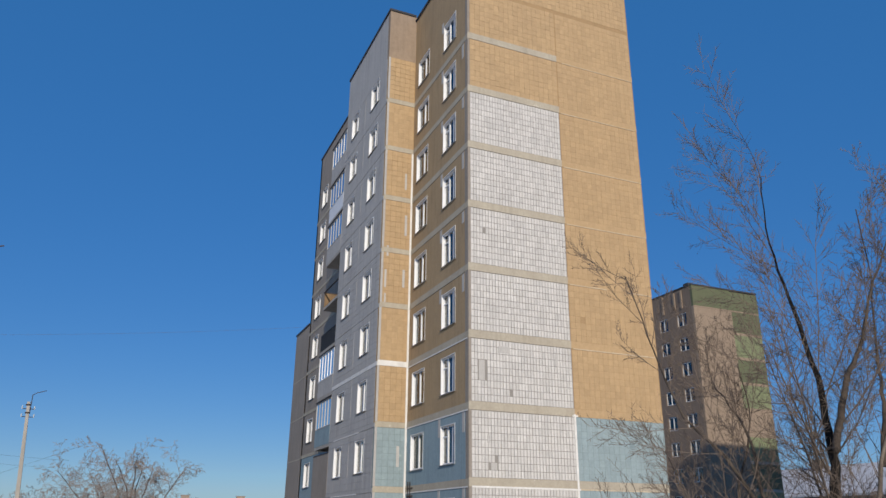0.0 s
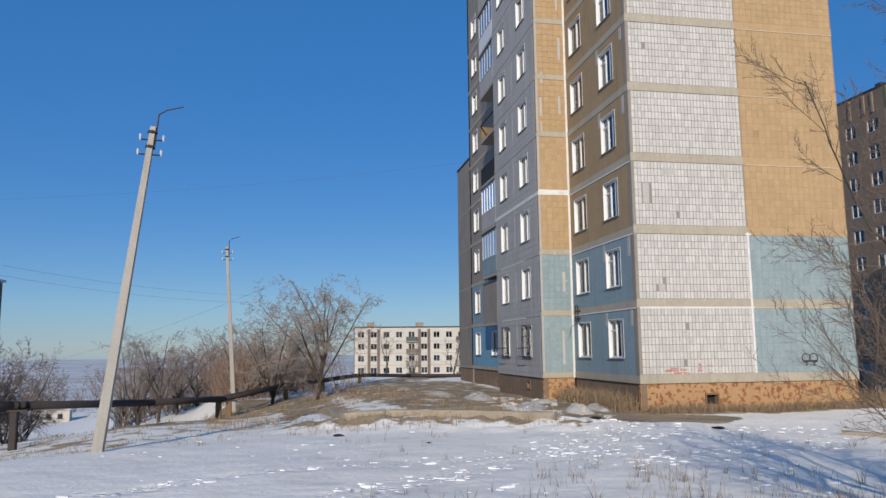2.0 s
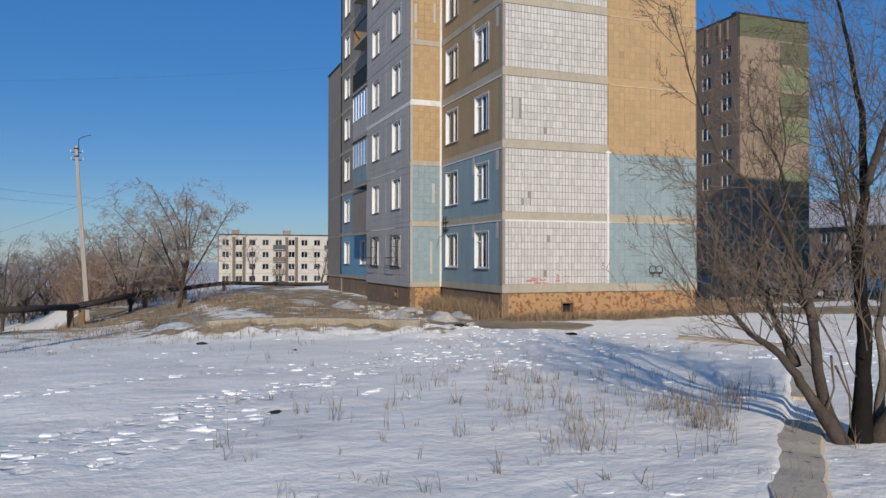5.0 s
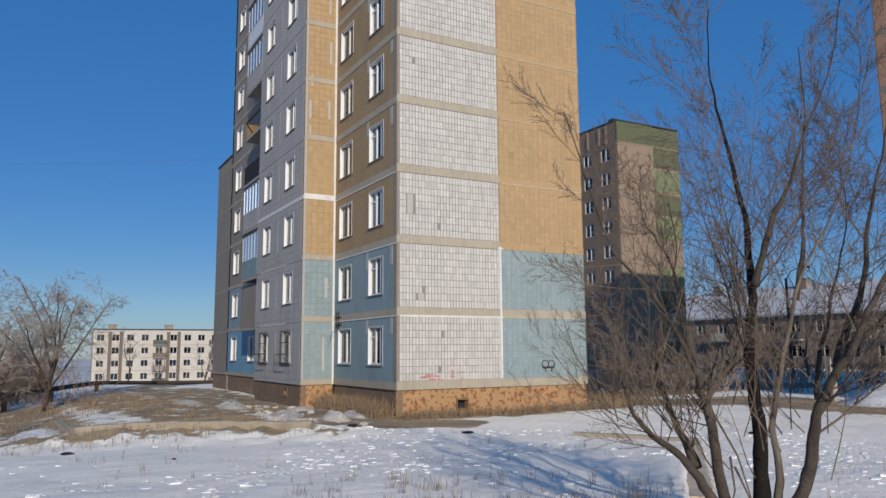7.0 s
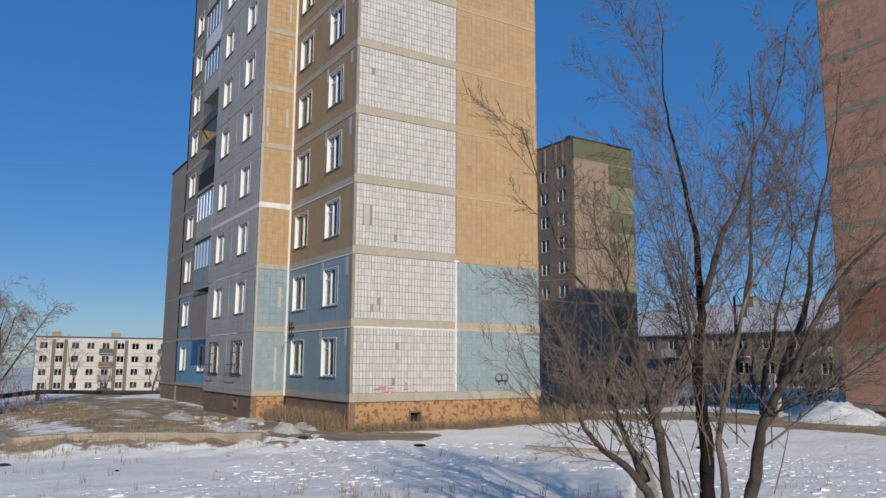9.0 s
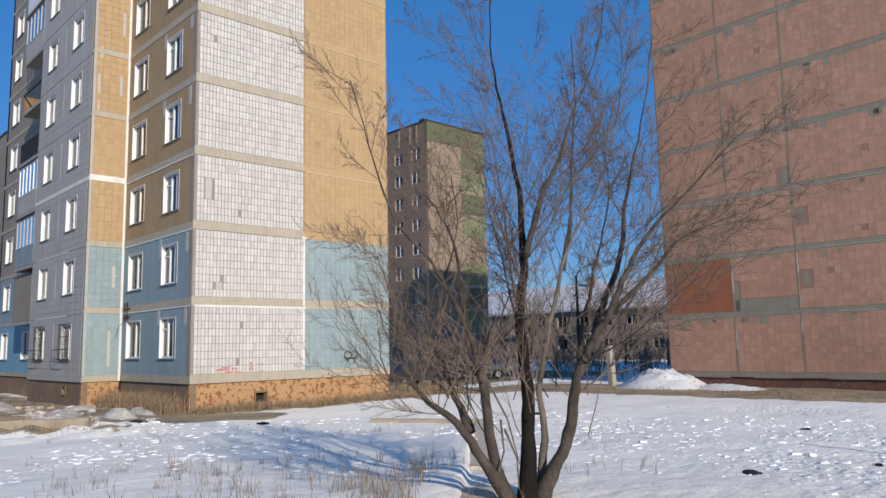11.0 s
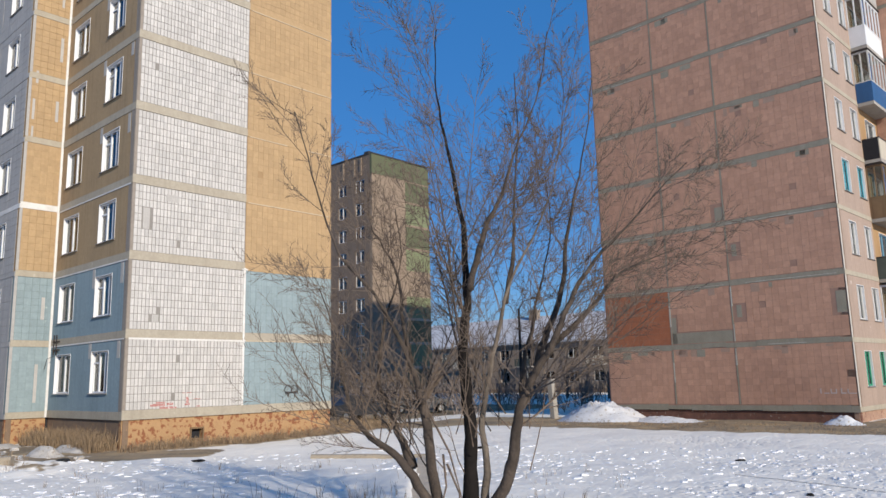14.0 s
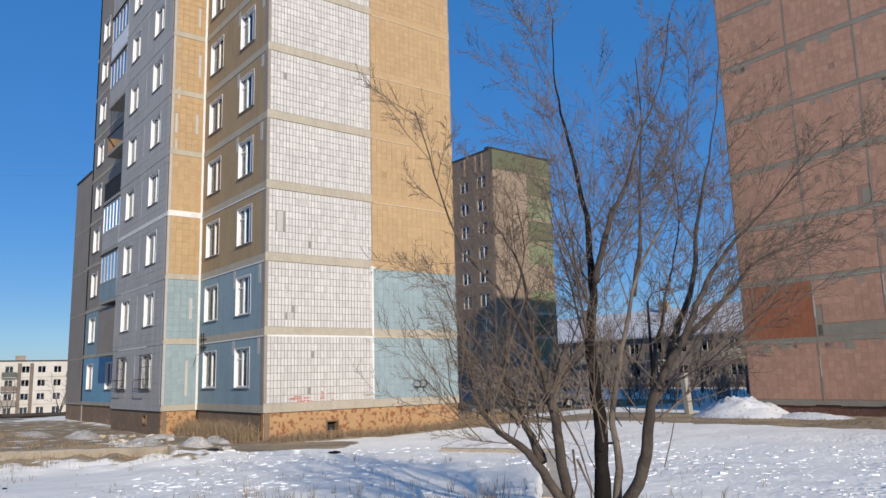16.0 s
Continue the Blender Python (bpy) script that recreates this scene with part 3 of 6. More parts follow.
def balcony(pl, s0, s1, z, depth, parent, front, side, glazing=None, height=1.0, clothes=False, label="", slats=False, glass_top=2.55):
    """A balcony: slab, parapet panels, rails and, where closed in, a glazed frame."""
    b = part("balcony", Mesh().box(s0, s1, -0.05, depth, z - 0.14, z + 0.02, to=pl), "concrete", parent, label)
    t = 0.04
    if front:
        if slats:
            n = 14
            for i in range(n):
                a = s0 + (s1 - s0) * i / n
                part("slat", Mesh().box(a + 0.012, a + (s1 - s0) / n - 0.012, depth - t, depth, z + 0.06, z + height, to=pl), front, b)
        else:
            part("front_panel", Mesh().box(s0, s1, depth - t, depth, z + 0.03, z + height, to=pl), front, b)
    if side:
        for a in (s0, s1 - t):
            part("side_panel", Mesh().box(a, a + t, 0, depth - t - 0.003, z + 0.03, z + height, to=pl), side, b)
    part("rail", Mesh().box(s0 - 0.015, s1 + 0.015, depth - 0.055, depth + 0.015, z + height, z + height + 0.05, to=pl), glazing or "metal", b)
    for a in (s0, s1 - 0.04):
        part("side_rail", Mesh().box(a - 0.01, a + 0.05, 0, depth - 0.058, z + height, z + height + 0.05, to=pl), glazing or "metal", b)
    if glazing:
        y0 = z + height + 0.05
        fr = Mesh()
        n = 5
        for i in range(n + 1):
            a = s0 + (s1 - s0 - 0.07) * i / n
            fr.box(a, a + 0.07, depth - 0.06, depth, y0, z + glass_top - 0.08, to=pl)
        fr.box(s0, s1, depth - 0.06, depth, z + glass_top - 0.08, z + glass_top, to=pl)
        for a in (s0, s1 - 0.06):
            fr.box(a, a + 0.06, 0, 0.06, y0, z + glass_top - 0.08, to=pl).box(a, a + 0.06, 0, depth - 0.062, z + glass_top - 0.08, z + glass_top, to=pl)
            fr.box(a + 0.005, a + 0.055, depth * 0.5 - 0.03, depth * 0.5 + 0.03, y0, z + glass_top - 0.08, to=pl)
        part("glazing_frame", fr, glazing, b)
        g = part("glazing_pane", Mesh().box(s0 + 0.03, s1 - 0.03, depth - 0.034, depth - 0.028, y0, z + glass_top - 0.08, to=pl), "glass", b)
        g.visible_shadow = False
        for a in (s0 + 0.03, s1 - 0.036):
            g = part("glazing_pane", Mesh().box(a, a + 0.006, 0.06, depth - 0.06, y0, z + glass_top - 0.08, to=pl), "glass", b)
            g.visible_shadow = False
        part("canopy", Mesh().box(s0 - 0.05, s1 + 0.05, 0, depth + 0.06, z + glass_top + 0.003, z + glass_top + 0.04, to=pl), "metal", b)
    if clothes:
        for i in range(9):
            a = s0 + 0.1 + (s1 - s0 - 0.2) * i / 9
            hgt = 0.4 + 0.35 * ((i * 37) % 10) / 10
            part("hung_cloth", Mesh().box(a, a + 0.2, depth + 0.05, depth + 0.08, z + 1.6 - hgt, z + 1.6, to=pl), ("white", "red_cloth", "dark", "white", "dark_green")[i % 5], b)
        part("clothes_line", Mesh().box(s0, s1, depth + 0.06, depth + 0.07, z + 1.6, z + 1.61, to=pl), "metal", b)
    return b


def main_building():
    b = thing("apartment_building", "nine-storey panel apartment building with white, ochre and teal tiled walls", "apartment building")
    E = Plane(0, 0, 1, 0, 0, -1)
    S = Plane(0, 6.69, 0, -1, -1, 0)
    BR = Plane(-1.53, 6.69, 1, 0, 0, -1)
    BF = Plane(-1.53, 14.5, 0, -1, -1, 0)
    FS = Plane(-0.5, 25.5, 0, -1, -1, 0)
    WX, EX = 4.70, 9.1
    # end wall
    for k in range(9):
        z, zt = storey(k), storey(k + 1)
        white = k < 7
        left_bed, left_tile = ("grout", "white_tile") if white else ("orange_back", "orange")
        right_bed, right_tile = ("teal_back", "teal") if k < 2 else ("orange_back", "orange")
        part("wall_panel", wall(E, 0, WX, z, zt), left_bed, b)
        part("wall_panel", wall(E, WX, EX, z, zt), right_bed, b)
        odd = []
        if k == 2:
            odd = [(0.42, 0.68, z + 1.15, z + 1.95)]
        if k == 1:
            odd = [(0.9, 1.16, z + 0.6, z + 0.87)]
        part("wall_tiling", tiles(E, 0.10, WX - 0.03, z + 0.33, zt - 0.015, 0.139 if white else 0.25, 0.272, 0.021 if white else 0.008, 0.014, rng, 0.0015, 0.004, odd), left_tile, b, kind="stuff", label="white glazed wall tiles in upright rows" if white else "")
        part("wall_tiling", tiles(E, WX + 0.03, EX - 0.05, z + 0.33, zt - 0.015, 0.25, 0.272, 0.008, 0.008, rng, 0.002, 0.0015), right_tile, b, kind="stuff")
        part("joint_band", strip(E, -0.02, WX, z, z + 0.325, 0.028), "band", b)
        part("joint_band", strip(E, WX + 0.001, EX, z, z + 0.325, 0.028 if k < 2 else 0.012), "band" if k < 2 else "orange", b)
    # grey repair patches among the white tiles
    for s, z, w, h in ((0.42, 7.75, 0.26, 0.8), (0.9, 4.4, 0.26, 0.27), (4.35, 12.3, 0.12, 0.55), (3.9, 8.6, 0.12, 0.5), (1.3, 8.9, 0.5, 0.27), (0.75, 5.4, 0.12, 0.27)):
        part("mortar_patch", strip(E, s, s + w, z, z + h, 0.019), "patch", b)
    for a, c in ((0.0, EX),):
        part("attic_wall", wall(E, a, c, storey(9), TOP), "orange_back", b)
        part("attic_tiling", tiles(E, a + 0.1, c - 0.05, storey(9) + 0.2, TOP - 0.25, 0.25, 0.272, 0.008, 0.008, rng), "orange", b, kind="stuff")
    part("coping", strip(E, -0.06, EX + 0.06, TOP - 0.0, TOP + 0.12, 0.07, 0.4), "roof", b)
    part("corner_strip", strip(E, -0.01, 0.09, Z0, TOP - 0.005, 0.02), "brown_grey", b)
    # white mortar seams
    part("seam", strip(E, WX - 0.045, WX + 0.045, Z0 + 0.33, storey(2) + 0.1, 0.036), "seam", b)
    part("seam", strip(E, WX - 0.12, WX + 0.14, storey(2) + 0.0, storey(2) + 0.06, 0.04), "seam", b)
    part("seam", strip(E, 0.1, WX + 0.1, storey(1) - 0.035, storey(1) + 0.03, 0.034), "seam", b)
    for k, a, c in ((1, WX + 0.05, EX), (3, WX + 0.1, EX - 0.1), (4, WX + 0.1, EX), (5, WX + 0.1, EX), (6, WX + 0.1, EX), (7, WX + 0.1, EX - 0.1), (8, WX + 0.3, EX)):
        s = a
        while s < c - 0.1:
            e = min(c, s + rng.uniform(0.5, 1.4))
            if rng.random() < 0.9:
                part("seam", strip(E, s, e - 0.02, storey(k) - rng.uniform(0.012, 0.022), storey(k) + rng.uniform(0.008, 0.02), 0.033), "seam_dull", b)
            s = e
    # left flank
    for k in range(9):
        z, zt = storey(k), storey(k + 1)
        w = [(6.69 - 2.75, 6.69 - 1.3, z + 0.92, z + 2.45), (6.69 - 6.15, 6.69 - 4.65, z + 0.92, z + 2.45)]
        part("wall_panel", wall(S, 0, 6.69 - 0.325, z, zt, w), "side_teal" if k < 2 else "side_ochre", b)
        part("joint_band", strip(S, 0.0, 6.68, z, z + 0.28, 0.02), "band", b)
        if 0 < k < 4:
            part("seam", strip(S, 0.1, 6.6, z - 0.03, z + 0.02, 0.026), "seam", b)
        for i, q in enumerate(w):
            window(S, q[0], q[2], q[1] - q[0], q[3] - q[2], b, curtain=rng.choice((0, 0.35, 0.7, 1.0)), leaves=3 if i == 0 else 2)
        for s in (6.69 - 0.62, 6.69 - 3.0):
            if rng.random() < 0.7:
                part("mortar_patch", strip(S, s, s + 0.22, zt - 0.55 - rng.random() * 0.3, zt - 0.04, 0.008), "patch", b)
        part("corner_patch", strip(S, 6.69 - 0.24, 6.69 - 0.02, z + 0.28, zt - 0.004, 0.012), "brown_grey", b)
    part("attic_wall", wall(S, 0, 6.69 - 0.325, storey(9), TOP), "side_ochre", b)
    part("coping", strip(S, 0, 6.69 - 0.1, TOP, TOP + 0.12, 0.07, 0.4), "roof", b)
    part("seam", strip(BR, 1.43, 1.525, Z0, storey(7), 0.03), "seam", b)
    # the stepped-out bay: narrow sunlit return and grey face
    for k in range(9):
        z, zt = storey(k), storey(k + 1)
        mt, bed = (("teal", "teal_back") if k < 2 else ("orange", "orange_back"))
        part("wall_panel", wall(BR, 0, 1.53, z, zt), bed, b)
        g, pr = (0.004, 0.006) if k in (0, 3, 7) else (0.014, 0.012)
        part("wall_tiling", tiles(BR, 0.1, 1.5, z + 0.26, zt - 0.015, 0.28, 0.275, g, pr, rng, 0.0, 0.002), mt, b, kind="stuff")
        part("joint_band", strip(BR, 0.0, 1.52, z, z + 0.255, 0.022), "seam" if k == 3 else "band", b)
        part("corner_strip", strip(BR, -0.012, 0.1, z + 0.258, zt - 0.003, 0.016), "grey", b)
        w = [(14.5 - 9.62, 14.5 - 8.2, z + 0.92, z + 2.42), (14.5 - 13.35, 14.5 - 11.95, z + 0.92, z + 2.42)]
        part("wall_panel", wall(BF, 0, 7.81 - 0.325, z, zt, w), "grey", b)
        part("wall_tiling", tiles(BF, 0.02, 7.6, z + 0.2, zt - 0.02, 1.25, 0.31, 0.012, 0.010, rng, 0, 0.001, w), "grey", b, kind="stuff")
        part("joint_band", strip(BF, 0.0, 7.80, z, z + 0.19, 0.02), "seam" if k == 3 else "grey", b)
        if k in (1, 2):
            part("seam", strip(BF, 1.0, 5.4, z - 0.03, z + 0.02, 0.024), "seam", b)
        for q in w:
            win = window(BF, q[0], q[2], q[1] - q[0], q[3] - q[2], b, curtain=rng.choice((0, 0.5, 1.0)), leaves=2)
            if k == 0:
                gr = Mesh()
                wd, hg = q[1] - q[0], q[3] - q[2]
                for i in range(9):
                    gr.tube([(wd * i / 8, -0.10, -0.02), (wd * i / 8, -0.10, hg + 0.02)], [0.011, 0.011], 5)
                for zz in (0.0, hg * 0.3, hg * 0.65, hg):
                    gr.box(-0.04, wd + 0.04, -0.113, -0.088, zz - 0.012, zz + 0.012)
                gr.tube([(-0.03, -0.1, 0.02), (-0.03, -0.34, 0.05), (-0.03, -0.34, 0.42), (-0.03, -0.1, 0.45)], [0.012] * 4, 5)
                gr.tube([(wd + 0.03, -0.1, 0.02), (wd + 0.03, -0.34, 0.05), (wd + 0.03, -0.34, 0.42), (wd + 0.03, -0.1, 0.45)], [0.012] * 4, 5)
                gr.box(-0.04, wd + 0.04, -0.352, -0.328, 0.03, 0.055).box(-0.04, wd + 0.04, -0.352, -0.328, 0.40, 0.425)
                part("security_grille", gr, "metal", win, "dark steel window bars")
    part("attic_wall", wall(BR, 0, 1.53, storey(9), TOP + 0.3), "tower_pink", b)
    part("attic_wall", wall(BF, 0, 7.81 - 0.325, storey(9), TOP + 0.3), "grey", b)
    part("coping", strip(BR, -0.06, 1.5, TOP + 0.303, TOP + 0.42, 0.06, 0.4), "roof", b)
    part("coping", strip(BF, 0, 7.4, TOP + 0.303, TOP + 0.42, 0.06, 0.4), "roof", b)
    # painted drips and worn patches on the bay return
    for s, z, w, h in ((1.05, 4.9, 0.13, 0.9), (0.95, 1.6, 0.12, 1.5), (0.25, 14.8, 0.1, 0.55), (0.18, 13.2, 0.1, 0.9), (1.1, 13.3, 0.12, 0.9), (1.15, 16.0, 0.12, 1.1), (0.2, 12.4, 0.08, 0.5), (1.1, 18.5, 0.1, 0.9)):
        part("worn_patch", strip(BR, s, s + w, z, z + h, 0.0185), "patch", b)
    # rear section with the balconies
    for k in range(9):
        z, zt = storey(k), storey(k + 1)
        w = [(25.5 - 24.3, 25.5 - 22.85, z + 0.92, z + 2.42), (25.5 - 17.6, 25.5 - 15.4, z + 0.1, z + 2.3) if k else (25.5 - 20.0, 25.5 - 18.6, z + 0.92, z + 2.42)]
        part("wall_panel", wall(FS, 0, 11.0, z, zt, w), "blue_paint" if k == 0 else "side_teal" if k == 1 else "brown_grey", b)
        part("joint_band", strip(FS, 0.0, 10.9, z, z + 0.2, 0.02), "band", b)
        window(FS, w[0][0], w[0][2], 1.45, 1.5, b, leaves=2)
        window(FS, w[1][0], w[1][2], w[1][1] - w[1][0], w[1][3] - w[1][2], b, leaves=2, sill=k == 0)
    part("attic_wall", wall(FS, 0, 11.0, storey(9), TOP), "brown_grey", b)
    part("coping", strip(FS, 0, 11, TOP + 0.003, TOP + 0.12, 0.06, 0.4), "roof", b)
    bs0, bs1 = 25.5 - 18.0, 25.5 - 14.75
    looks = {1: ("brown_grey", "brown_grey", None, "boarded grey balcony"), 2: ("side_teal", "side_teal", "grey", "glazed balcony with a teal parapet"), 3: ("grey", "grey", "white", "balcony with white glazing"),
             4: ("dark", "dark", None, "dark open balcony"), 5: (None, "wood", None, "open balcony with steel rails"), 6: ("grey", "grey", "grey", "glazed balcony"),
             7: ("white", "white", "grey", "glazed balcony with a white parapet"), 8: ("grey", "grey", "old_white", "glazed balcony")}
    for k, (fr, sd, gl, lb) in looks.items():
        balcony(FS, bs0, bs1, storey(k), 0.98, b, fr, sd, gl, label=lb, height=1.0 if k != 1 else 2.3)
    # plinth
    # flank and bay-front plinths take the darker brown tone
    for nm, pl, a, c, mt in (("plinth", E, 0.02, EX - 0.02, "plinth"), ("plinth", S, 0, 6.68, "plinth_brown"), ("plinth", BR, 0.02, 1.5, "plinth"), ("plinth", BF, 0, 7.79, "plinth_brown"), ("plinth", FS, 0, 11, "plinth_brown")):
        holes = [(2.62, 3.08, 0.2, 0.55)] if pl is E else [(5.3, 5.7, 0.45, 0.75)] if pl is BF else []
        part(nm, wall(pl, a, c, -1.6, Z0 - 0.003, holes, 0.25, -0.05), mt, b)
        for q in holes:
            fr = Mesh()
            fr.box(q[0] - 0.05, q[1] + 0.05, -0.05, 0.0, q[2] - 0.06, q[2], to=pl).box(q[0] - 0.05, q[1] + 0.05, -0.05, 0.0, q[3], q[3] + 0.06, to=pl)
            fr.box(q[0] - 0.05, q[0], -0.05, 0.0, q[2], q[3], to=pl).box(q[1], q[1] + 0.05, -0.05, 0.0, q[2], q[3], to=pl)
            part("vent_frame", fr, "wood", b)
            # backing sheet coloured near-black for the shade inside the vent
            part("vent_back", Mesh().box(q[0], q[1], -0.29, -0.27, q[2], q[3], to=pl), "dark", b)
    # closing walls, floors behind the windows, roof
    part("rear_wall", Mesh().box(EX - 0.3, EX, 0.325, 25.5, -1, TOP), "brown_grey", b)
    part("rear_wall", Mesh().box(-0.5, EX, 25.2, 25.5, -1, TOP - 0.02), "brown_grey", b)
    # inner walls, slabs and cross walls coloured near-black for the unlit rooms
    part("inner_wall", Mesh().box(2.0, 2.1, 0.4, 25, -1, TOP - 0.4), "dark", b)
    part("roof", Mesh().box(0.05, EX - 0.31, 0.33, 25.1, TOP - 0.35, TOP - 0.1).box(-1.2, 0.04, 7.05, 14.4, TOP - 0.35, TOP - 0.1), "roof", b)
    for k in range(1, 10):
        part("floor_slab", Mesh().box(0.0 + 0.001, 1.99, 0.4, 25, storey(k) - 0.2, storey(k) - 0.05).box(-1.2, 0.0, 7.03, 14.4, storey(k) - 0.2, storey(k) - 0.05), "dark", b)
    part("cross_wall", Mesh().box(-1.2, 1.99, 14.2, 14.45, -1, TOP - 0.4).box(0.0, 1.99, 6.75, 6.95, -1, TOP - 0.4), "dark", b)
    # cable bracket at the inner corner
    br = Mesh()
    br.box(0.35, 0.40, 0.02, 0.05, 3.45, 4.25, to=S).box(0.62, 0.67, 0.02, 0.05, 3.45, 4.25, to=S).box(0.3, 0.95, 0.02, 0.06, 3.62, 3.67, to=S).box(0.3, 0.95, 0.02, 0.06, 3.95, 4.0, to=S)
    br.tube([S(0.5, 0.05, 3.4), S(0.5, 0.3, 3.3), S(0.4, 0.35, 2.9)], [0.012] * 3, 5)
    part("cable_bracket", br, "metal", b, "rusty steel cable bracket")
    # spray paint
    for cx in (6.86, 7.18):
        ring = Mesh()
        pts = [E(cx + 0.17 * math.cos(t), 0.016, 1.86 + 0.17 * math.sin(t)) for t in [i * math.pi / 12 for i in range(25)]]
        ring.tube(pts, [0.022] * 25, 4, cap=False)
        ring.box(cx - 0.15, cx + 0.16, 0.010, 0.022, 1.70, 1.78, to=E)
        ring.box(cx - 0.02, cx + 0.03, 0.010, 0.022, 1.55, 1.70, to=E)
        part("spray_mark", ring, "black_spray", b, "black sprayed ring")
    for s, z, w, h in ((0.98, 1.42, 0.55, 0.09), (1.05, 1.22, 0.35, 0.07), (1.35, 1.28, 0.5, 0.12), (1.2, 1.52, 0.35, 0.05), (1.6, 1.45, 0.25, 0.08), (1.85, 1.22, 0.14, 0.16), (2.35, 1.5, 0.1, 0.22), (2.3, 1.42, 0.2, 0.06), (1.1, 1.08, 0.6, 0.08), (2.75, 1.35, 0.16, 0.04), (2.2, 1.85, 0.35, 0.025), (2.62, 1.62, 0.3, 0.025)):
        part("spray_mark", strip(E, s, s + w, z, z + h, 0.0205), "red_spray", b, "faded red sprayed bar")
    return b


main_building()


def lower_block():
    b = thing("apartment_building", "lower windowless brown-grey wing behind the tall block", "apartment building")
    G = Plane(-0.5, 29.7, 0, -1, -1, 0)
    for k in range(5):
        z, zt = storey(k), storey(k + 1)
        part("wall_panel", wall(G, 0, 4.18, z, zt), "brown_grey", b)
        part("joint_band", strip(G, 0, 4.17, z, z + 0.07, 0.012), "band", b)
    part("parapet", wall(G, 0, 4.18, storey(5), 15.9), "brown_grey", b)
    part("coping", strip(G, 0, 4.18, 15.9, 16.0, 0.06, 0.4), "roof", b)
    part("plinth", wall(G, 0, 4.18, -2.5, 0.997, (), 0.25, -0.05), "plinth_brown", b)
    part("rear_wall", Mesh().box(-0.17, 9, 29.35, 29.65, -2.5, 15.8), "brown_grey", b)
    part("roof", Mesh().box(-0.1, 9, 25.55, 29.3, 15.4, 15.6), "roof", b)
    return b


lower_block()


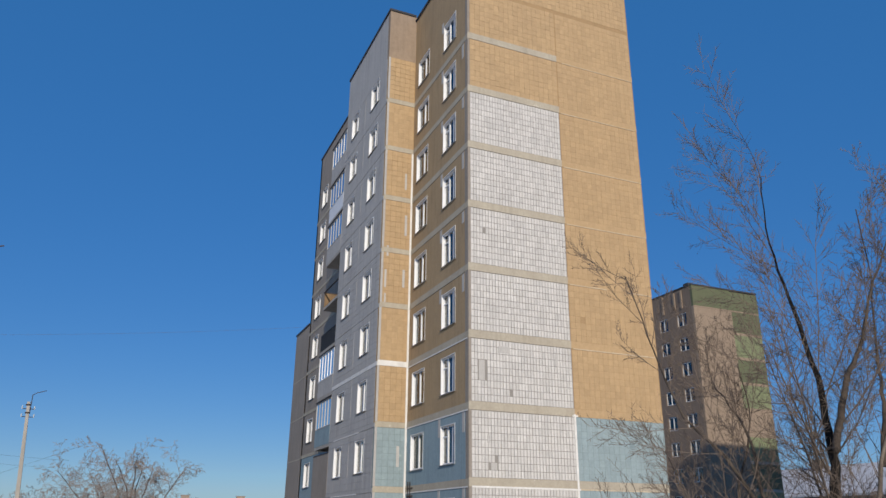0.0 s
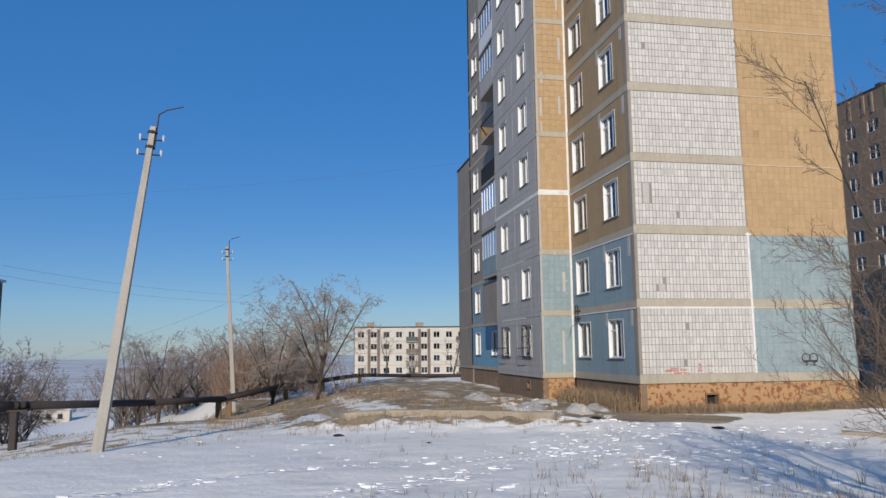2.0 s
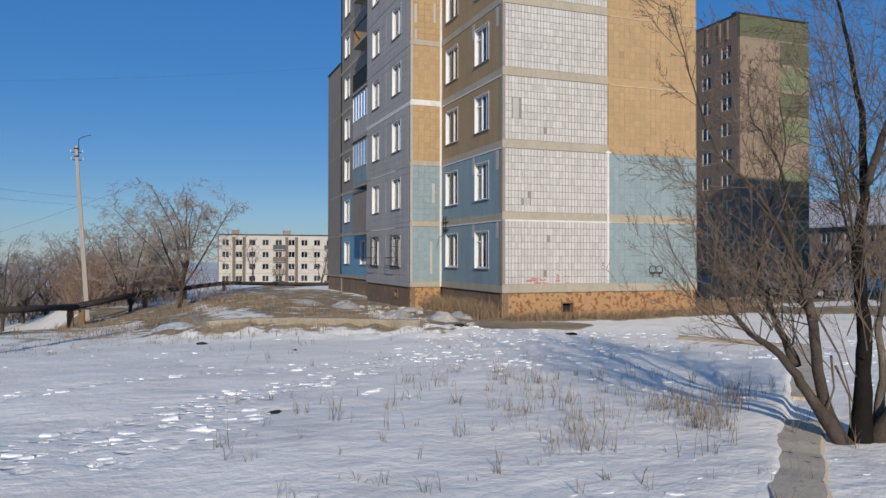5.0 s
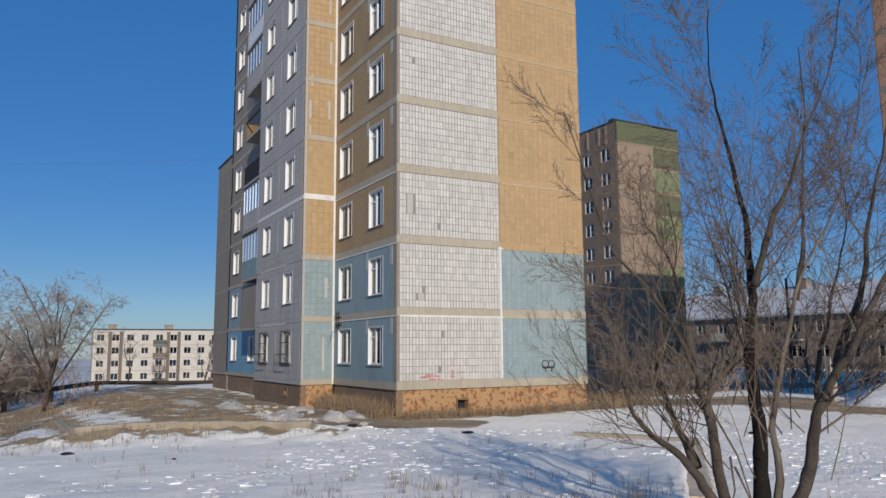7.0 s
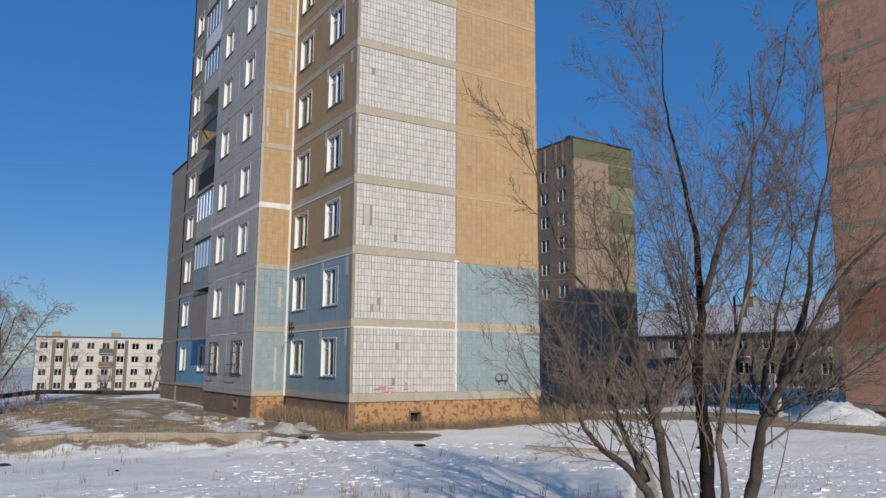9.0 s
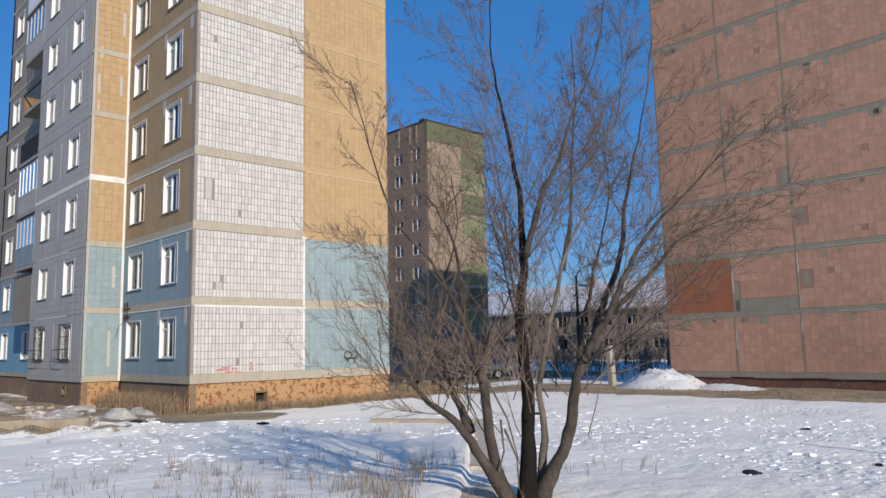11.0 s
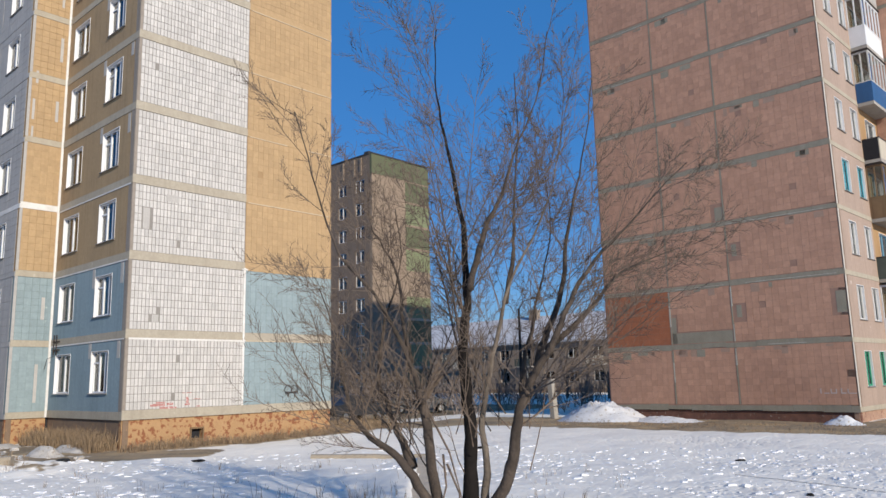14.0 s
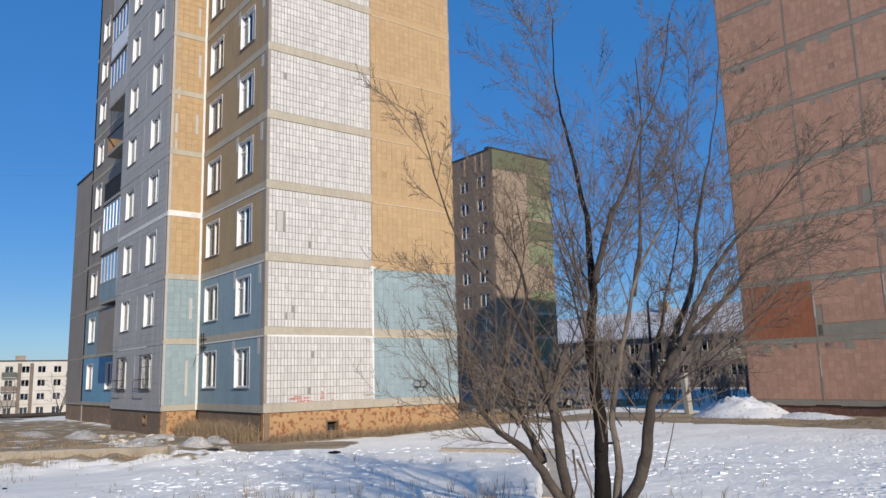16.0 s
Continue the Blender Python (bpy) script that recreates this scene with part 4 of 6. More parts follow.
def red_building():
    b = thing("apartment_building", "nine-storey panel apartment building with a brick-red tiled end wall", "apartment building", pose(22.092, -17.353, 0, 0, 0, -2.579))
    zb = 0.46

    def st(k):
        return zb + 2.8 * k

    top = 28.1
    L, J, K = 11.63, 4.89, 7.99
    R = Plane(0, L, 0, -1, -1, 0)
    F = Plane(0, 0, 1, 0, 0, -1)
    T = Plane(7.4, 0, 0, -1, -1, 0)
    G = Plane(7.4, -1.3, 1, 0, 0, -1)
    cols = ((0.0, L - K), (L - K, L - J), (L - J, L))
    r2 = random.Random(11)
    for k in range(9):
        z, zt = st(k), st(k + 1)
        for i, (a, c) in enumerate(cols):
            fresh = k == 1 and i == 0
            part("wall_panel", wall(R, a, c if i < 2 else c - 0.0, z, zt), "red_back", b)
            gaps = []
            if k == 1 and i == 1:
                gaps = [(a, c, z, z + 0.75), (a, a + 0.35, z, z + 1.5)]
            if k in (1, 2) and i == 2:
                gaps = [(a + 0.15, a + 0.5, z + 1.3, z + 1.85)] + ([(c - 0.5, c, z + 1.2, z + 2.1)] if k == 1 else [])
            if k == 3 and i == 1:
                gaps = [(c - 0.5, c, z + 0.1, z + 0.9)]
            part("wall_tiling", tiles(R, a + 0.05, c - 0.05, z + 0.24, zt - 0.02, 0.3, 0.27, 0.007, 0.009, r2, 0.006, 0.002, gaps), "red_fresh" if fresh else "red_tile", b, kind="stuff")
            for q in gaps:
                part("mortar_patch", strip(R, q[0] + 0.06, q[1] - 0.06, max(q[2], z + 0.25), q[3], 0.005), "green_grey", b)
            for q in range(r2.randint(2, 5)):
                w0, h0 = r2.uniform(0.15, 0.6), r2.uniform(0.08, 0.4)
                s = r2.uniform(a + 0.1, c - 0.7)
                if not fresh:
                    part("mortar_patch", strip(R, s, s + w0, zt - 0.03 - h0, zt - 0.065, 0.0125), "green_grey" if r2.random() < 0.4 else "red_grey", b)
            s = a
            while s < c - 0.05:
                e = min(c, s + r2.uniform(0.6, 1.8))
                part("joint_band", strip(R, s, e - 0.004, z - r2.uniform(0.0, 0.06), z + r2.uniform(0.17, 0.235), 0.018), "green_grey", b)
                s = e
            if k and r2.random() < 0.75:
                s = a + r2.random() * (c - a) * 0.3
                part("seam", strip(R, s, s + (c - s) * r2.uniform(0.4, 0.95), z + 0.03, z + 0.055, 0.024), "seam_grey", b)
        for s in (L - K, L - J):
            if k < 8:
                zq = z + 0.24
                while zq < zt - 0.1:
                    ze = min(zt - 0.07, zq + r2.uniform(0.4, 1.1))
                    part("joint_strip", strip(R, s - r2.uniform(0.015, 0.045), s + r2.uniform(0.015, 0.045), zq, ze - 0.004, r2.uniform(0.012, 0.022)), "seam_grey" if k in (0, 1) and r2.random() < 0.6 else "green_grey", b)
                    zq = ze
        # sunny flank
        w = [(1.3, 2.25, z + 0.94, z + 2.42), (3.35, 4.3, z + 0.94, z + 2.42)]
        part("wall_panel", wall(F, 0, 4.6, z, zt, w), "pink_panel", b)
        d = [(5.5, 7.1, z + 0.1, z + 2.35)] if k else [(5.55, 6.4, z + 0.3, z + 2.45)]
        part("wall_panel", wall(F, 4.6, 7.4, z, zt, d), "orange_wall", b)
        part("joint_band", strip(F, -0.01, 4.6, z - 0.04, z + 0.16, 0.02), "band", b)
        part("corner_strip", strip(F, -0.012, 0.14, z + 0.163, zt - 0.043, 0.012), "cream", b)
        fm = {0: "green_paint", 3: "cyan_paint"}.get(k, "old_white")
        for q in w:
            window(F, q[0], q[2], q[1] - q[0], q[3] - q[2], b, fm, leaves=2, depth=0.12, curtain=r2.choice((0, 0.6, 1.0)))
        if k:
            window(F, d[0][0], d[0][2], d[0][1] - d[0][0], d[0][3] - d[0][2], b, "blue_paint" if k == 2 else "old_white", leaves=2, sill=False)
        else:
            door = part("door", Mesh().box(5.58, 6.37, -0.14, -0.08, z + 0.3, z + 2.42, to=F), "orange_wall", b, "faded yellow wooden door")
            part("handle", Mesh().box(6.25, 6.29, -0.08, -0.03, z + 1.2, z + 1.35, to=F), "metal", door)
        part("return_wall", wall(T, 0, 1.3, z, zt), "red_back", b)
        part("wall_tiling", tiles(T, 0.03, 1.27, z + 0.18, zt - 0.02, 0.3, 0.27, 0.006, 0.008, r2), "red_tile", b, kind="stuff")
        part("joint_band", strip(T, 0, 1.29, z - 0.02, z + 0.16, 0.014), "green_grey", b)
        w = [(1.5, 2.15, z + 0.94, z + 2.42), (3.55, 4.2, z + 0.94, z + 2.42)]
        part("wall_panel", wall(G, 0, 4.5, z, zt, w), "pink_panel", b)
        part("joint_band", strip(G, -0.01, 4.5, z - 0.04, z + 0.16, 0.02), "band", b)
        for q in w:
            window(G, q[0], q[2], q[1] - q[0], q[3] - q[2], b, {0: "metal", 2: "blue_sheet"}.get(k, "old_white"), leaves=2, depth=0.12)
    for pl, a, c, mt in ((R, 0, L, "red_tile"), (F, 0, 7.4, "pink_panel"), (T, 0, 1.3, "red_tile"), (G, 0, 4.5, "pink_panel")):
        part("attic_wall", wall(pl, a, c, st(9), top), mt, b)
        part("coping", strip(pl, a, c, top + 0.003, top + 0.12, 0.06, 0.3), "roof", b)
        part("plinth", wall(pl, a + 0.02, c - 0.02, -0.8, zb - 0.045, (), 0.25, -0.05), "plinth_red" if pl is R else "plinth_pink", b)
    looks = {1: ("white", "white", "white", "balcony closed in with white boards and glazing"), 2: ("yellow", "dark_green", None, "open balcony with dark sheet front and orange-yellow end"),
             3: ("wood", "wood", "wood", "slatted wooden balcony"), 4: ("cream_sheet", "dark", None, "open balcony with cream sheet front"), 5: ("blue_sheet", "blue_sheet", "old_white", "glazed balcony with a deep blue parapet"),
             6: ("white", "white", "white", "balcony closed in with white boards"), 7: ("grey", "grey", None, "open balcony with washing hung out"), 8: ("grey", "grey", "old_white", "glazed balcony")}
    for k, (fr, sd, gl, lb) in looks.items():
        balcony(F, 4.62, 7.3, st(k) + 0.05, 0.72, b, fr, sd, gl, label=lb, clothes=k == 7, slats=k == 3)
    # bodies behind the facades
    # unseen block from x 11.9 to 30 added so the house's shadow reaches further
    part("rear_wall", Mesh().box(0.33, 30, L - 0.3, L - 0.003, -1, top).box(11.6, 11.9, -1.0, 11.3, -1, top).box(11.9, 30, 3.0, 3.3, -1, top).box(29.7, 30, 3.3, 11.3, -1, top), "brown_grey", b)
    part("roof", Mesh().box(0.3, 11.59, 0.4, 11.3, top - 0.4, top - 0.15), "roof", b)
    # roof of the unseen shadow-casting block
    part("roof", Mesh().box(11.91, 29.7, 3.31, 11.3, top - 0.4, top - 0.15), "roof", b)
    # indoor wall and slabs take a near-black tone standing for lack of light
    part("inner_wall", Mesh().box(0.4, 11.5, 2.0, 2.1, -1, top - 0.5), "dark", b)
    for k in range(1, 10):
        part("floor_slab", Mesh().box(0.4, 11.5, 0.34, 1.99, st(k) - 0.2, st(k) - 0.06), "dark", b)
    for s, w, h in ((1.55, 0.05, 0.2), (1.75, 0.16, 0.05), (1.8, 0.05, 0.22), (2.0, 0.05, 0.2), (2.15, 0.2, 0.05), (2.2, 0.05, 0.2), (2.45, 0.2, 0.05), (2.6, 0.05, 0.22), (1.5, 0.3, 0.04)):
        part("spray_mark", strip(R, L - s + 1.15, L - s + 1.15 + w, 1.15, 1.15 + h, 0.014), "white_spray", b, "chalky white sprayed bar")
    return b


red_building()

# ---- further buildings ----
SIMPLE = {}


def plain_window(pl, s, z, w, h, parent, frame_mat="white", depth=0.12):
    """A distant window: frame with one mullion, and its pane."""
    key = (w, h, frame_mat)
    if key not in SIMPLE:
        fr = Mesh()
        t = 0.07
        fr.box(0, w, depth, depth + 0.08, 0, t).box(0, w, depth, depth + 0.08, h - t, h).box(0, t, depth, depth + 0.08, t, h - t).box(w - t, w, depth, depth + 0.08, t, h - t)
        fr.box(w * 0.5 - 0.05, w * 0.5 + 0.05, depth, depth + 0.08, t, h - t)
        SIMPLE[key] = (fr.data("window", frame_mat), Mesh().box(t, w - t, depth + 0.03, depth + 0.04, t, h - t).data("pane", "glass"))
    fr, pane = SIMPLE[key]
    ob = part("window", fr, parent=parent, at=pl.matrix(s, 0, z))
    part("pane", pane, parent=ob).visible_shadow = False
    return ob


def tower():
    b = thing("apartment_building", "nine-storey panel block with tan and olive-green end wall", "apartment building", Matrix.Translation((44.9, 36.9, 0)))
    E = Plane(0, 0, 1, 0, 0, -1)
    S = Plane(0, 16, 0, -1, -1, 0)
    W, top = 9.5, 28.2
    for k in range(9):
        z, zt = 0.6 + 2.8 * k, 3.4 + 2.8 * k
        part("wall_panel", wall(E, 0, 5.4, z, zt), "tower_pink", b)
        part("wall_panel", wall(E, 5.403, W, z, zt), ("green_dark", "green_light", "green_dark", "green_light", "tower_pink", "green_light", "green_dark", "green_light", "green_dark")[k], b)
        part("joint_band", strip(E, 0, 5.4, z, z + 0.12, 0.02), "tower_pink", b)
        part("joint_band", strip(E, 5.4, W, z, z + 0.3, 0.02), "tower_pink" if k > 3 else "band", b)
        w = [(16 - 2.9, 16 - 1.3, z + 0.9, z + 2.4), (16 - 6.0, 16 - 4.5, z + 0.9, z + 2.4)]
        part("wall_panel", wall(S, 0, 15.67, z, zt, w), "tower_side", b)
        for q in w:
            plain_window(S, q[0], q[2], round(q[1] - q[0], 3), 1.5, b)
    part("attic_wall", wall(E, 0, 5.4, 25.8, top), "green_dark", b)
    part("attic_wall", wall(E, 5.403, W, 25.8, top - 0.1), "green_dark", b)
    part("joint_band", strip(E, 0, W, 25.7, 25.85, 0.03), "tower_pink", b)
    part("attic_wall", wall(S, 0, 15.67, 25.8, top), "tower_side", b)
    for s in (16 - 2.0, 16 - 3.2, 16 - 5.2):
        part("attic_rib", strip(S, s, s + 0.3, 25.9, top - 0.2, 0.12), "tower_pink", b)
    part("coping", strip(E, 0, W, top + 0.003, top + 0.15, 0.08, 0.3), "roof", b)
    part("coping", strip(S, 0, 15.6, top + 0.003, top + 0.15, 0.08, 0.3), "roof", b)
    part("vent_stack", Mesh().box(0.6, 1.3, 1.2, 2.0, top, top + 0.7), "roof", b)
    part("plinth", wall(E, 0, W, -1, 0.597, (), 0.3, -0.05), "plinth_brown", b)
    part("plinth", wall(S, 0, 15.67, -1, 0.597, (), 0.3, -0.05), "plinth_brown", b)
    # rear and inner walls near-black, unlit rooms put into their colour
    part("rear_wall", Mesh().box(W - 0.3, W, 0.33, 16, -1, top).box(0, W - 0.3, 15.7, 16, -1, top - 0.01).box(1.5, 1.6, 0.4, 15.6, -1, top - 0.5), "dark", b)
    part("roof", Mesh().box(0.33, W - 0.31, 0.33, 15.6, top - 0.4, top - 0.2), "roof", b)
    return b


tower()


def slab_house(label, at, length, depth, storeys, base, wall_mat, cols, top_extra=0.6, side_mat=None, balconies=(), frame_mat="white", dark_cols=(), win=(1.5, 1.4), cap="roof"):
    """A long low block: storeys of windows, balconies, roof with a parapet and stacks."""
    b = thing("apartment_building", label, "apartment building", at)
    F = Plane(0, 0, 1, 0, 0, -1)
    L = Plane(0, depth, 0, -1, -1, 0)
    rr = random.Random(int(length * 10))
    top = base + 2.8 * storeys + top_extra
    pitch = length / cols
    for k in range(storeys):
        z = base + 2.8 * k
        holes = [(pitch * i + (pitch - win[0]) / 2, pitch * i + (pitch + win[0]) / 2, z + 0.9, z + 0.9 + win[1]) for i in range(cols)]
        part("wall_panel", wall(F, 0, length, z, z + 2.8, holes), wall_mat, b)
        part("joint_band", strip(F, 0, length, z - 0.03, z + 0.05, 0.015), side_mat or wall_mat, b)
        for i, q in enumerate(holes):
            plain_window(F, q[0], q[2], win[0], win[1], b, frame_mat)
            if i in balconies and k:
                bl = part("balcony", Mesh().box(q[0] - 0.6, q[1] + 0.6, 0, 0.9, z - 0.1, z + 0.05, to=F), "concrete", b)
                part("front_panel", Mesh().box(q[0] - 0.6, q[1] + 0.6, 0.84, 0.9, z + 0.06, z + 1.05, to=F), rr.choice(("dark_green", "brown_grey", "dark_brick")), bl)
                for s in (q[0] - 0.6, q[1] + 0.54):
                    part("side_panel", Mesh().box(s, s + 0.06, 0, 0.837, z + 0.06, z + 1.05, to=F), "grey", bl)
    part("parapet", wall(F, 0, length, base + 2.8 * storeys, top), wall_mat, b)
    part("coping", strip(F, -0.1, length + 0.1, top + 0.003, top + 0.22, 0.25, 0.4), cap, b)
    # darker recessed columns drawn as flat dark strips on the wall
    for i in dark_cols:
        part("stair_recess_strip", strip(F, pitch * i + 0.02, pitch * i + 0.72, base, top - 0.4, 0.03), "dark_brick", b)
        part("stair_recess_strip", strip(F, pitch * (i + 1) - 0.72, pitch * (i + 1) - 0.02, base, top - 0.4, 0.03), "dark_brick", b)
    part("side_wall", wall(L, 0, depth - 0.33, base, top), side_mat or wall_mat, b)
    part("side_wall", Mesh().box(length - 0.3, length, 0.33, depth, base, top), side_mat or wall_mat, b)
    part("rear_wall", Mesh().box(0.33, length - 0.31, depth - 0.3, depth, base, top - 0.02), side_mat or wall_mat, b)
    # near-black inner wall paints the rooms' darkness behind the panes
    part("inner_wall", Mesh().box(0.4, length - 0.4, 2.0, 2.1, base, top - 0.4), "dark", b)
    part("roof", Mesh().box(0.33, length - 0.31, 0.41, depth - 0.31, top - 0.2, top - 0.03), "snow_roof", b)
    part("footing", Mesh().box(0.01, length - 0.01, 0.01, depth - 0.01, base - 3, base - 0.003), side_mat or wall_mat, b)
    for i in range(1, cols, 4):
        x = pitch * i
        part("chimney", Mesh().box(x, x + 1.8, depth * 0.4, depth * 0.4 + 1.0, top - 0.05, top + 1.2).box(x - 0.1, x + 1.9, depth * 0.4 - 0.1, depth * 0.4 + 1.1, top + 1.203, top + 1.32), "tan_brick", b)
    return b


slab_house("white brick five-storey house with grey balconies, down the slope", pose(0.3, 153.5, 0, 0, 0, -3), 42, 11, 5, -7.0, "cream", 14, balconies=(4, 8, 12), dark_cols=(1, 5), top_extra=0.5, side_mat="tan_brick", frame_mat="old_white")
slab_house("dark brown brick five-storey house standing in shade", pose(-43.5, 10.9, 0, 0, 0, 80), 34, 11, 4, -3.4, "dark_brick", 10, top_extra=0.6, side_mat="dark_brick", frame_mat="wood", balconies=(), win=(1.1, 1.35), cap="snow_roof")
slab_house("pale grey panel house with a snowy roof, far behind the trees", pose(96, -14, 0, 0, 0, -78), 40, 11, 2, 0.5, "cream", 13, balconies=(3, 7), side_mat="tan_brick", frame_mat="old_white")


def low_house():
    """Two-storey tan house with a snow-covered pitched roof."""
    b = thing("house", "two-storey tan brick house under a snow-covered pitched roof", "house", pose(71, 74, 0))
    F = Plane(0, 0, 0, -1, -1, 0)
    n, pitch = 18, 3.7
    for k in range(2):
        z = 0.5 + 3.0 * k
        holes = [(pitch * i + 1.1, pitch * i + 2.6, z + 0.9, z + 2.3) for i in range(n)]
        part("wall_panel", wall(F, 0, n * pitch, z, z + 3.0, holes), "tan_brick", b)
        for i, q in enumerate(holes):
            plain_window(F, q[0], q[2], 1.5, 1.4, b, "old_white")
            if k and i % 3 == 1:
                bl = part("balcony", Mesh().box(q[0] - 0.5, q[1] + 0.5, 0, 1.0, z - 0.12, z + 0.03, to=F), "concrete", b)
                part("front_panel", Mesh().box(q[0] - 0.5, q[1] + 0.5, 0.94, 1.0, z + 0.035, z + 1.05, to=F), "cream_sheet" if i % 2 else "dark_green", bl)
    w = n * pitch
    part("plinth", wall(F, 0, w, -1, 0.497, (), 0.3, 0.05), "plinth_brown", b)
    part("side_wall", Mesh().box(0.33, 12, -0.3, 0, -1, 6.5).box(0.33, 12, -w, -w + 0.3, -1, 6.5).box(11.7, 12, -w + 0.3, -0.3, -1, 6.5).box(2, 2.1, -w + 0.4, -0.4, -1, 6.4), "tan_brick", b)
    rf = Mesh()
    for s, e in ((-0.5, 6.2), (6.2, 12.5)):
        za, zb_ = (6.45, 10.4) if s < 0 else (10.4, 6.45)
        c = [(s, 0.4, za), (e, 0.4, zb_), (e, -w - 0.4, zb_), (s, -w - 0.4, za)]
        rf.face(*[(x, y, z + 0.25) for x, y, z in c])
        rf.face(*[(x, y, z) for x, y, z in reversed(c)])
        for i in range(4):
            p, q = c[i], c[(i + 1) % 4]
            rf.face(p, q, (q[0], q[1], q[2] + 0.25), (p[0], p[1], p[2] + 0.25))
    part("roof", rf, "snow_roof", b)
    for s in (8, 22, 36, 50):
        part("chimney", Mesh().box(5.2, 6.0, -s - 1.2, -s, 9.4, 11.4).box(5.1, 6.1, -s - 1.3, -s + 0.1, 11.403, 11.55), "tan_brick", b)
    return b


low_house()


def small_hut(x, y, z, w, label):
    b = thing("hut", label, "hut", pose(x, y, z, 0, 0, 8))
    part("wall", Mesh().box(-w / 2, w / 2, 0, 4, -1.5, 2.6), "cream", b)
    rf = Mesh()
    rf.box(-w / 2 - 0.3, w / 2 + 0.3, -0.3, 4.3, 2.603, 2.8)
    part("roof", rf, "snow_roof", b)
    for i in range(3):
        part("window", Mesh().box(-w / 2 + 1 + i * (w - 2) / 2.6, -w / 2 + 2 + i * (w - 2) / 2.6, -0.05, 0.02, 0.7, 1.8), "dark", b)
    return b


def polar(az, d):
    return CX + d * math.sin(radians(az)), CY + d * math.cos(radians(az))


hx, hy = polar(-16.6, 190)
small_hut(hx, hy, ground_height(hx, hy, False), 8, "small white hut with a snowy roof in the valley")
hx, hy = polar(-7.2, 150)
small_hut(hx, hy, ground_height(hx, hy, False), 9, "small whitewashed hut half hidden by bushes")

# ---- poles, wires and pipe ----


def concrete_pole(base, tip, label, arm_az):
    """A tapered concrete pole with a lamp arm and insulators."""
    b = thing("utility_pole", label, "utility pole", Matrix.Translation(base))
    t = Vector(tip) - Vector(base)
    u = Vector((math.cos(radians(arm_az)), -math.sin(radians(arm_az)), 0))
    m = Mesh()
    n = 8
    pts = [t * (i / n) for i in range(-1, n + 1)]
    m.tube(pts, [0.17 - 0.075 * max(0, i) / n for i in range(-1, n + 1)], 4)
    part("shaft", m, "concrete", b)
    top = t
    arm = Mesh()
    arm.tube([top - t.normalized() * 0.5 + u * 0.1, top + u * 0.12 + Vector((0, 0, 0.35)), top + u * 0.3 + Vector((0, 0, 0.48)), top + u * 0.72 + Vector((0, 0, 0.62))], [0.022, 0.022, 0.02, 0.018], 6)
    part("lamp_arm", arm, "metal", b)
    for dz in (-0.35, -0.75):
        c = top + t.normalized() * dz
        part("crossarm", Mesh().tube([c - u * 0.28, c + u * 0.3], [0.02, 0.02], 5), "metal", b)
        for s in (-0.27, 0.29):
            part("insulator", Mesh().tube([c + u * s - Vector((0, 0, 0.02)), c + u * s + Vector((0, 0, 0.06)), c + u * s + Vector((0, 0, 0.12)), c + u * s + Vector((0, 0, 0.15))], [0.02, 0.032, 0.028, 0.012], 8), "ceramic", b)
    for dz in (-0.15, -0.55):
        c = top + t.normalized() * dz
        part("clamp_band", Mesh().tube([c - t.normalized() * 0.03, c + t.normalized() * 0.03], [0.125, 0.125], 8), "metal", b)
    return b


p1 = polar(-14.1, 20.0)
p1z = ground_height(*p1)
p1t = polar(-11.4, 20.3)
P1TOP = (p1t[0], p1t[1], 2.35 + 20.3 * math.tan(radians(15.9)))
concrete_pole((p1[0], p1[1], p1z), P1TOP, "leaning square concrete utility pole on the snow", -10)
p2 = polar(-4.9, 44.0)
p2t = polar(-5.7, 44.0)
P2TOP = (p2t[0], p2t[1], 2.35 + 44 * math.tan(radians(7.6)))
concrete_pole((p2[0], p2[1], ground_height(*p2)), P2TOP, "upright concrete utility pole beyond the pipe", -5)


def cable(name, a, b, sag, label, r=0.004):
    a, b = Vector(a), Vector(b)
    pts = [a.lerp(b, i / 24) - Vector((0, 0, sag * 4 * (i / 24) * (1 - i / 24))) for i in range(25)]
    return tagged(part(name, Mesh().tube(pts, [r] * 25, 4), "metal"), label, "cable")




def aloft(az, el, d):
    return Vector((*polar(az, d), 2.35 + d * math.tan(radians(el))))


cable("overhead_wire", (-0.55, 25.0, 15.6), aloft(-24, 9.6, 62), 0.5, "thin dark overhead wire from the tall house across the sky", 0.006)
cable("overhead_wire", aloft(-34, 8.6, 62), aloft(-2.6, 4.0, 70), 1.2, "thin dark overhead wire above the dark house", 0.008)
cable("overhead_wire", aloft(-34, 8.0, 62), aloft(-2.6, 3.5, 70), 1.3, "thin dark overhead wire sagging behind the poles", 0.008)
cable("overhead_wire", aloft(-16.8, -0.6, 95), aloft(-1.5, 5.2, 70), 0.5, "thin dark overhead wire climbing from the valley", 0.008)


CORD = [(2.75, -19.99), (2.05, -21.51), (1.45, -22.84), (0.98, -23.99), (0.45, -25.23)]


def cord_on_snow():
    """A thin dark cord lying across the trodden snow before the red house."""
    ends = [Vector(p) for p in CORD]
    pts = []
    for a, b in zip(ends, ends[1:]):
        for i in range(14):
            p = a.lerp(b, i / 14)
            p += Vector((0.05 * noise.noise((p.x * 2, p.y * 2, 4)), 0.05 * noise.noise((p.x * 2, p.y * 2, 9))))
            pts.append((p.x, p.y, ground_height(p.x, p.y) + 0.012))
    return tagged(part("cord", Mesh().tube(pts, [0.004] * len(pts), 5), "pipe"), "thin dark cord lying across the trodden snow", "cord")


cord_on_snow()


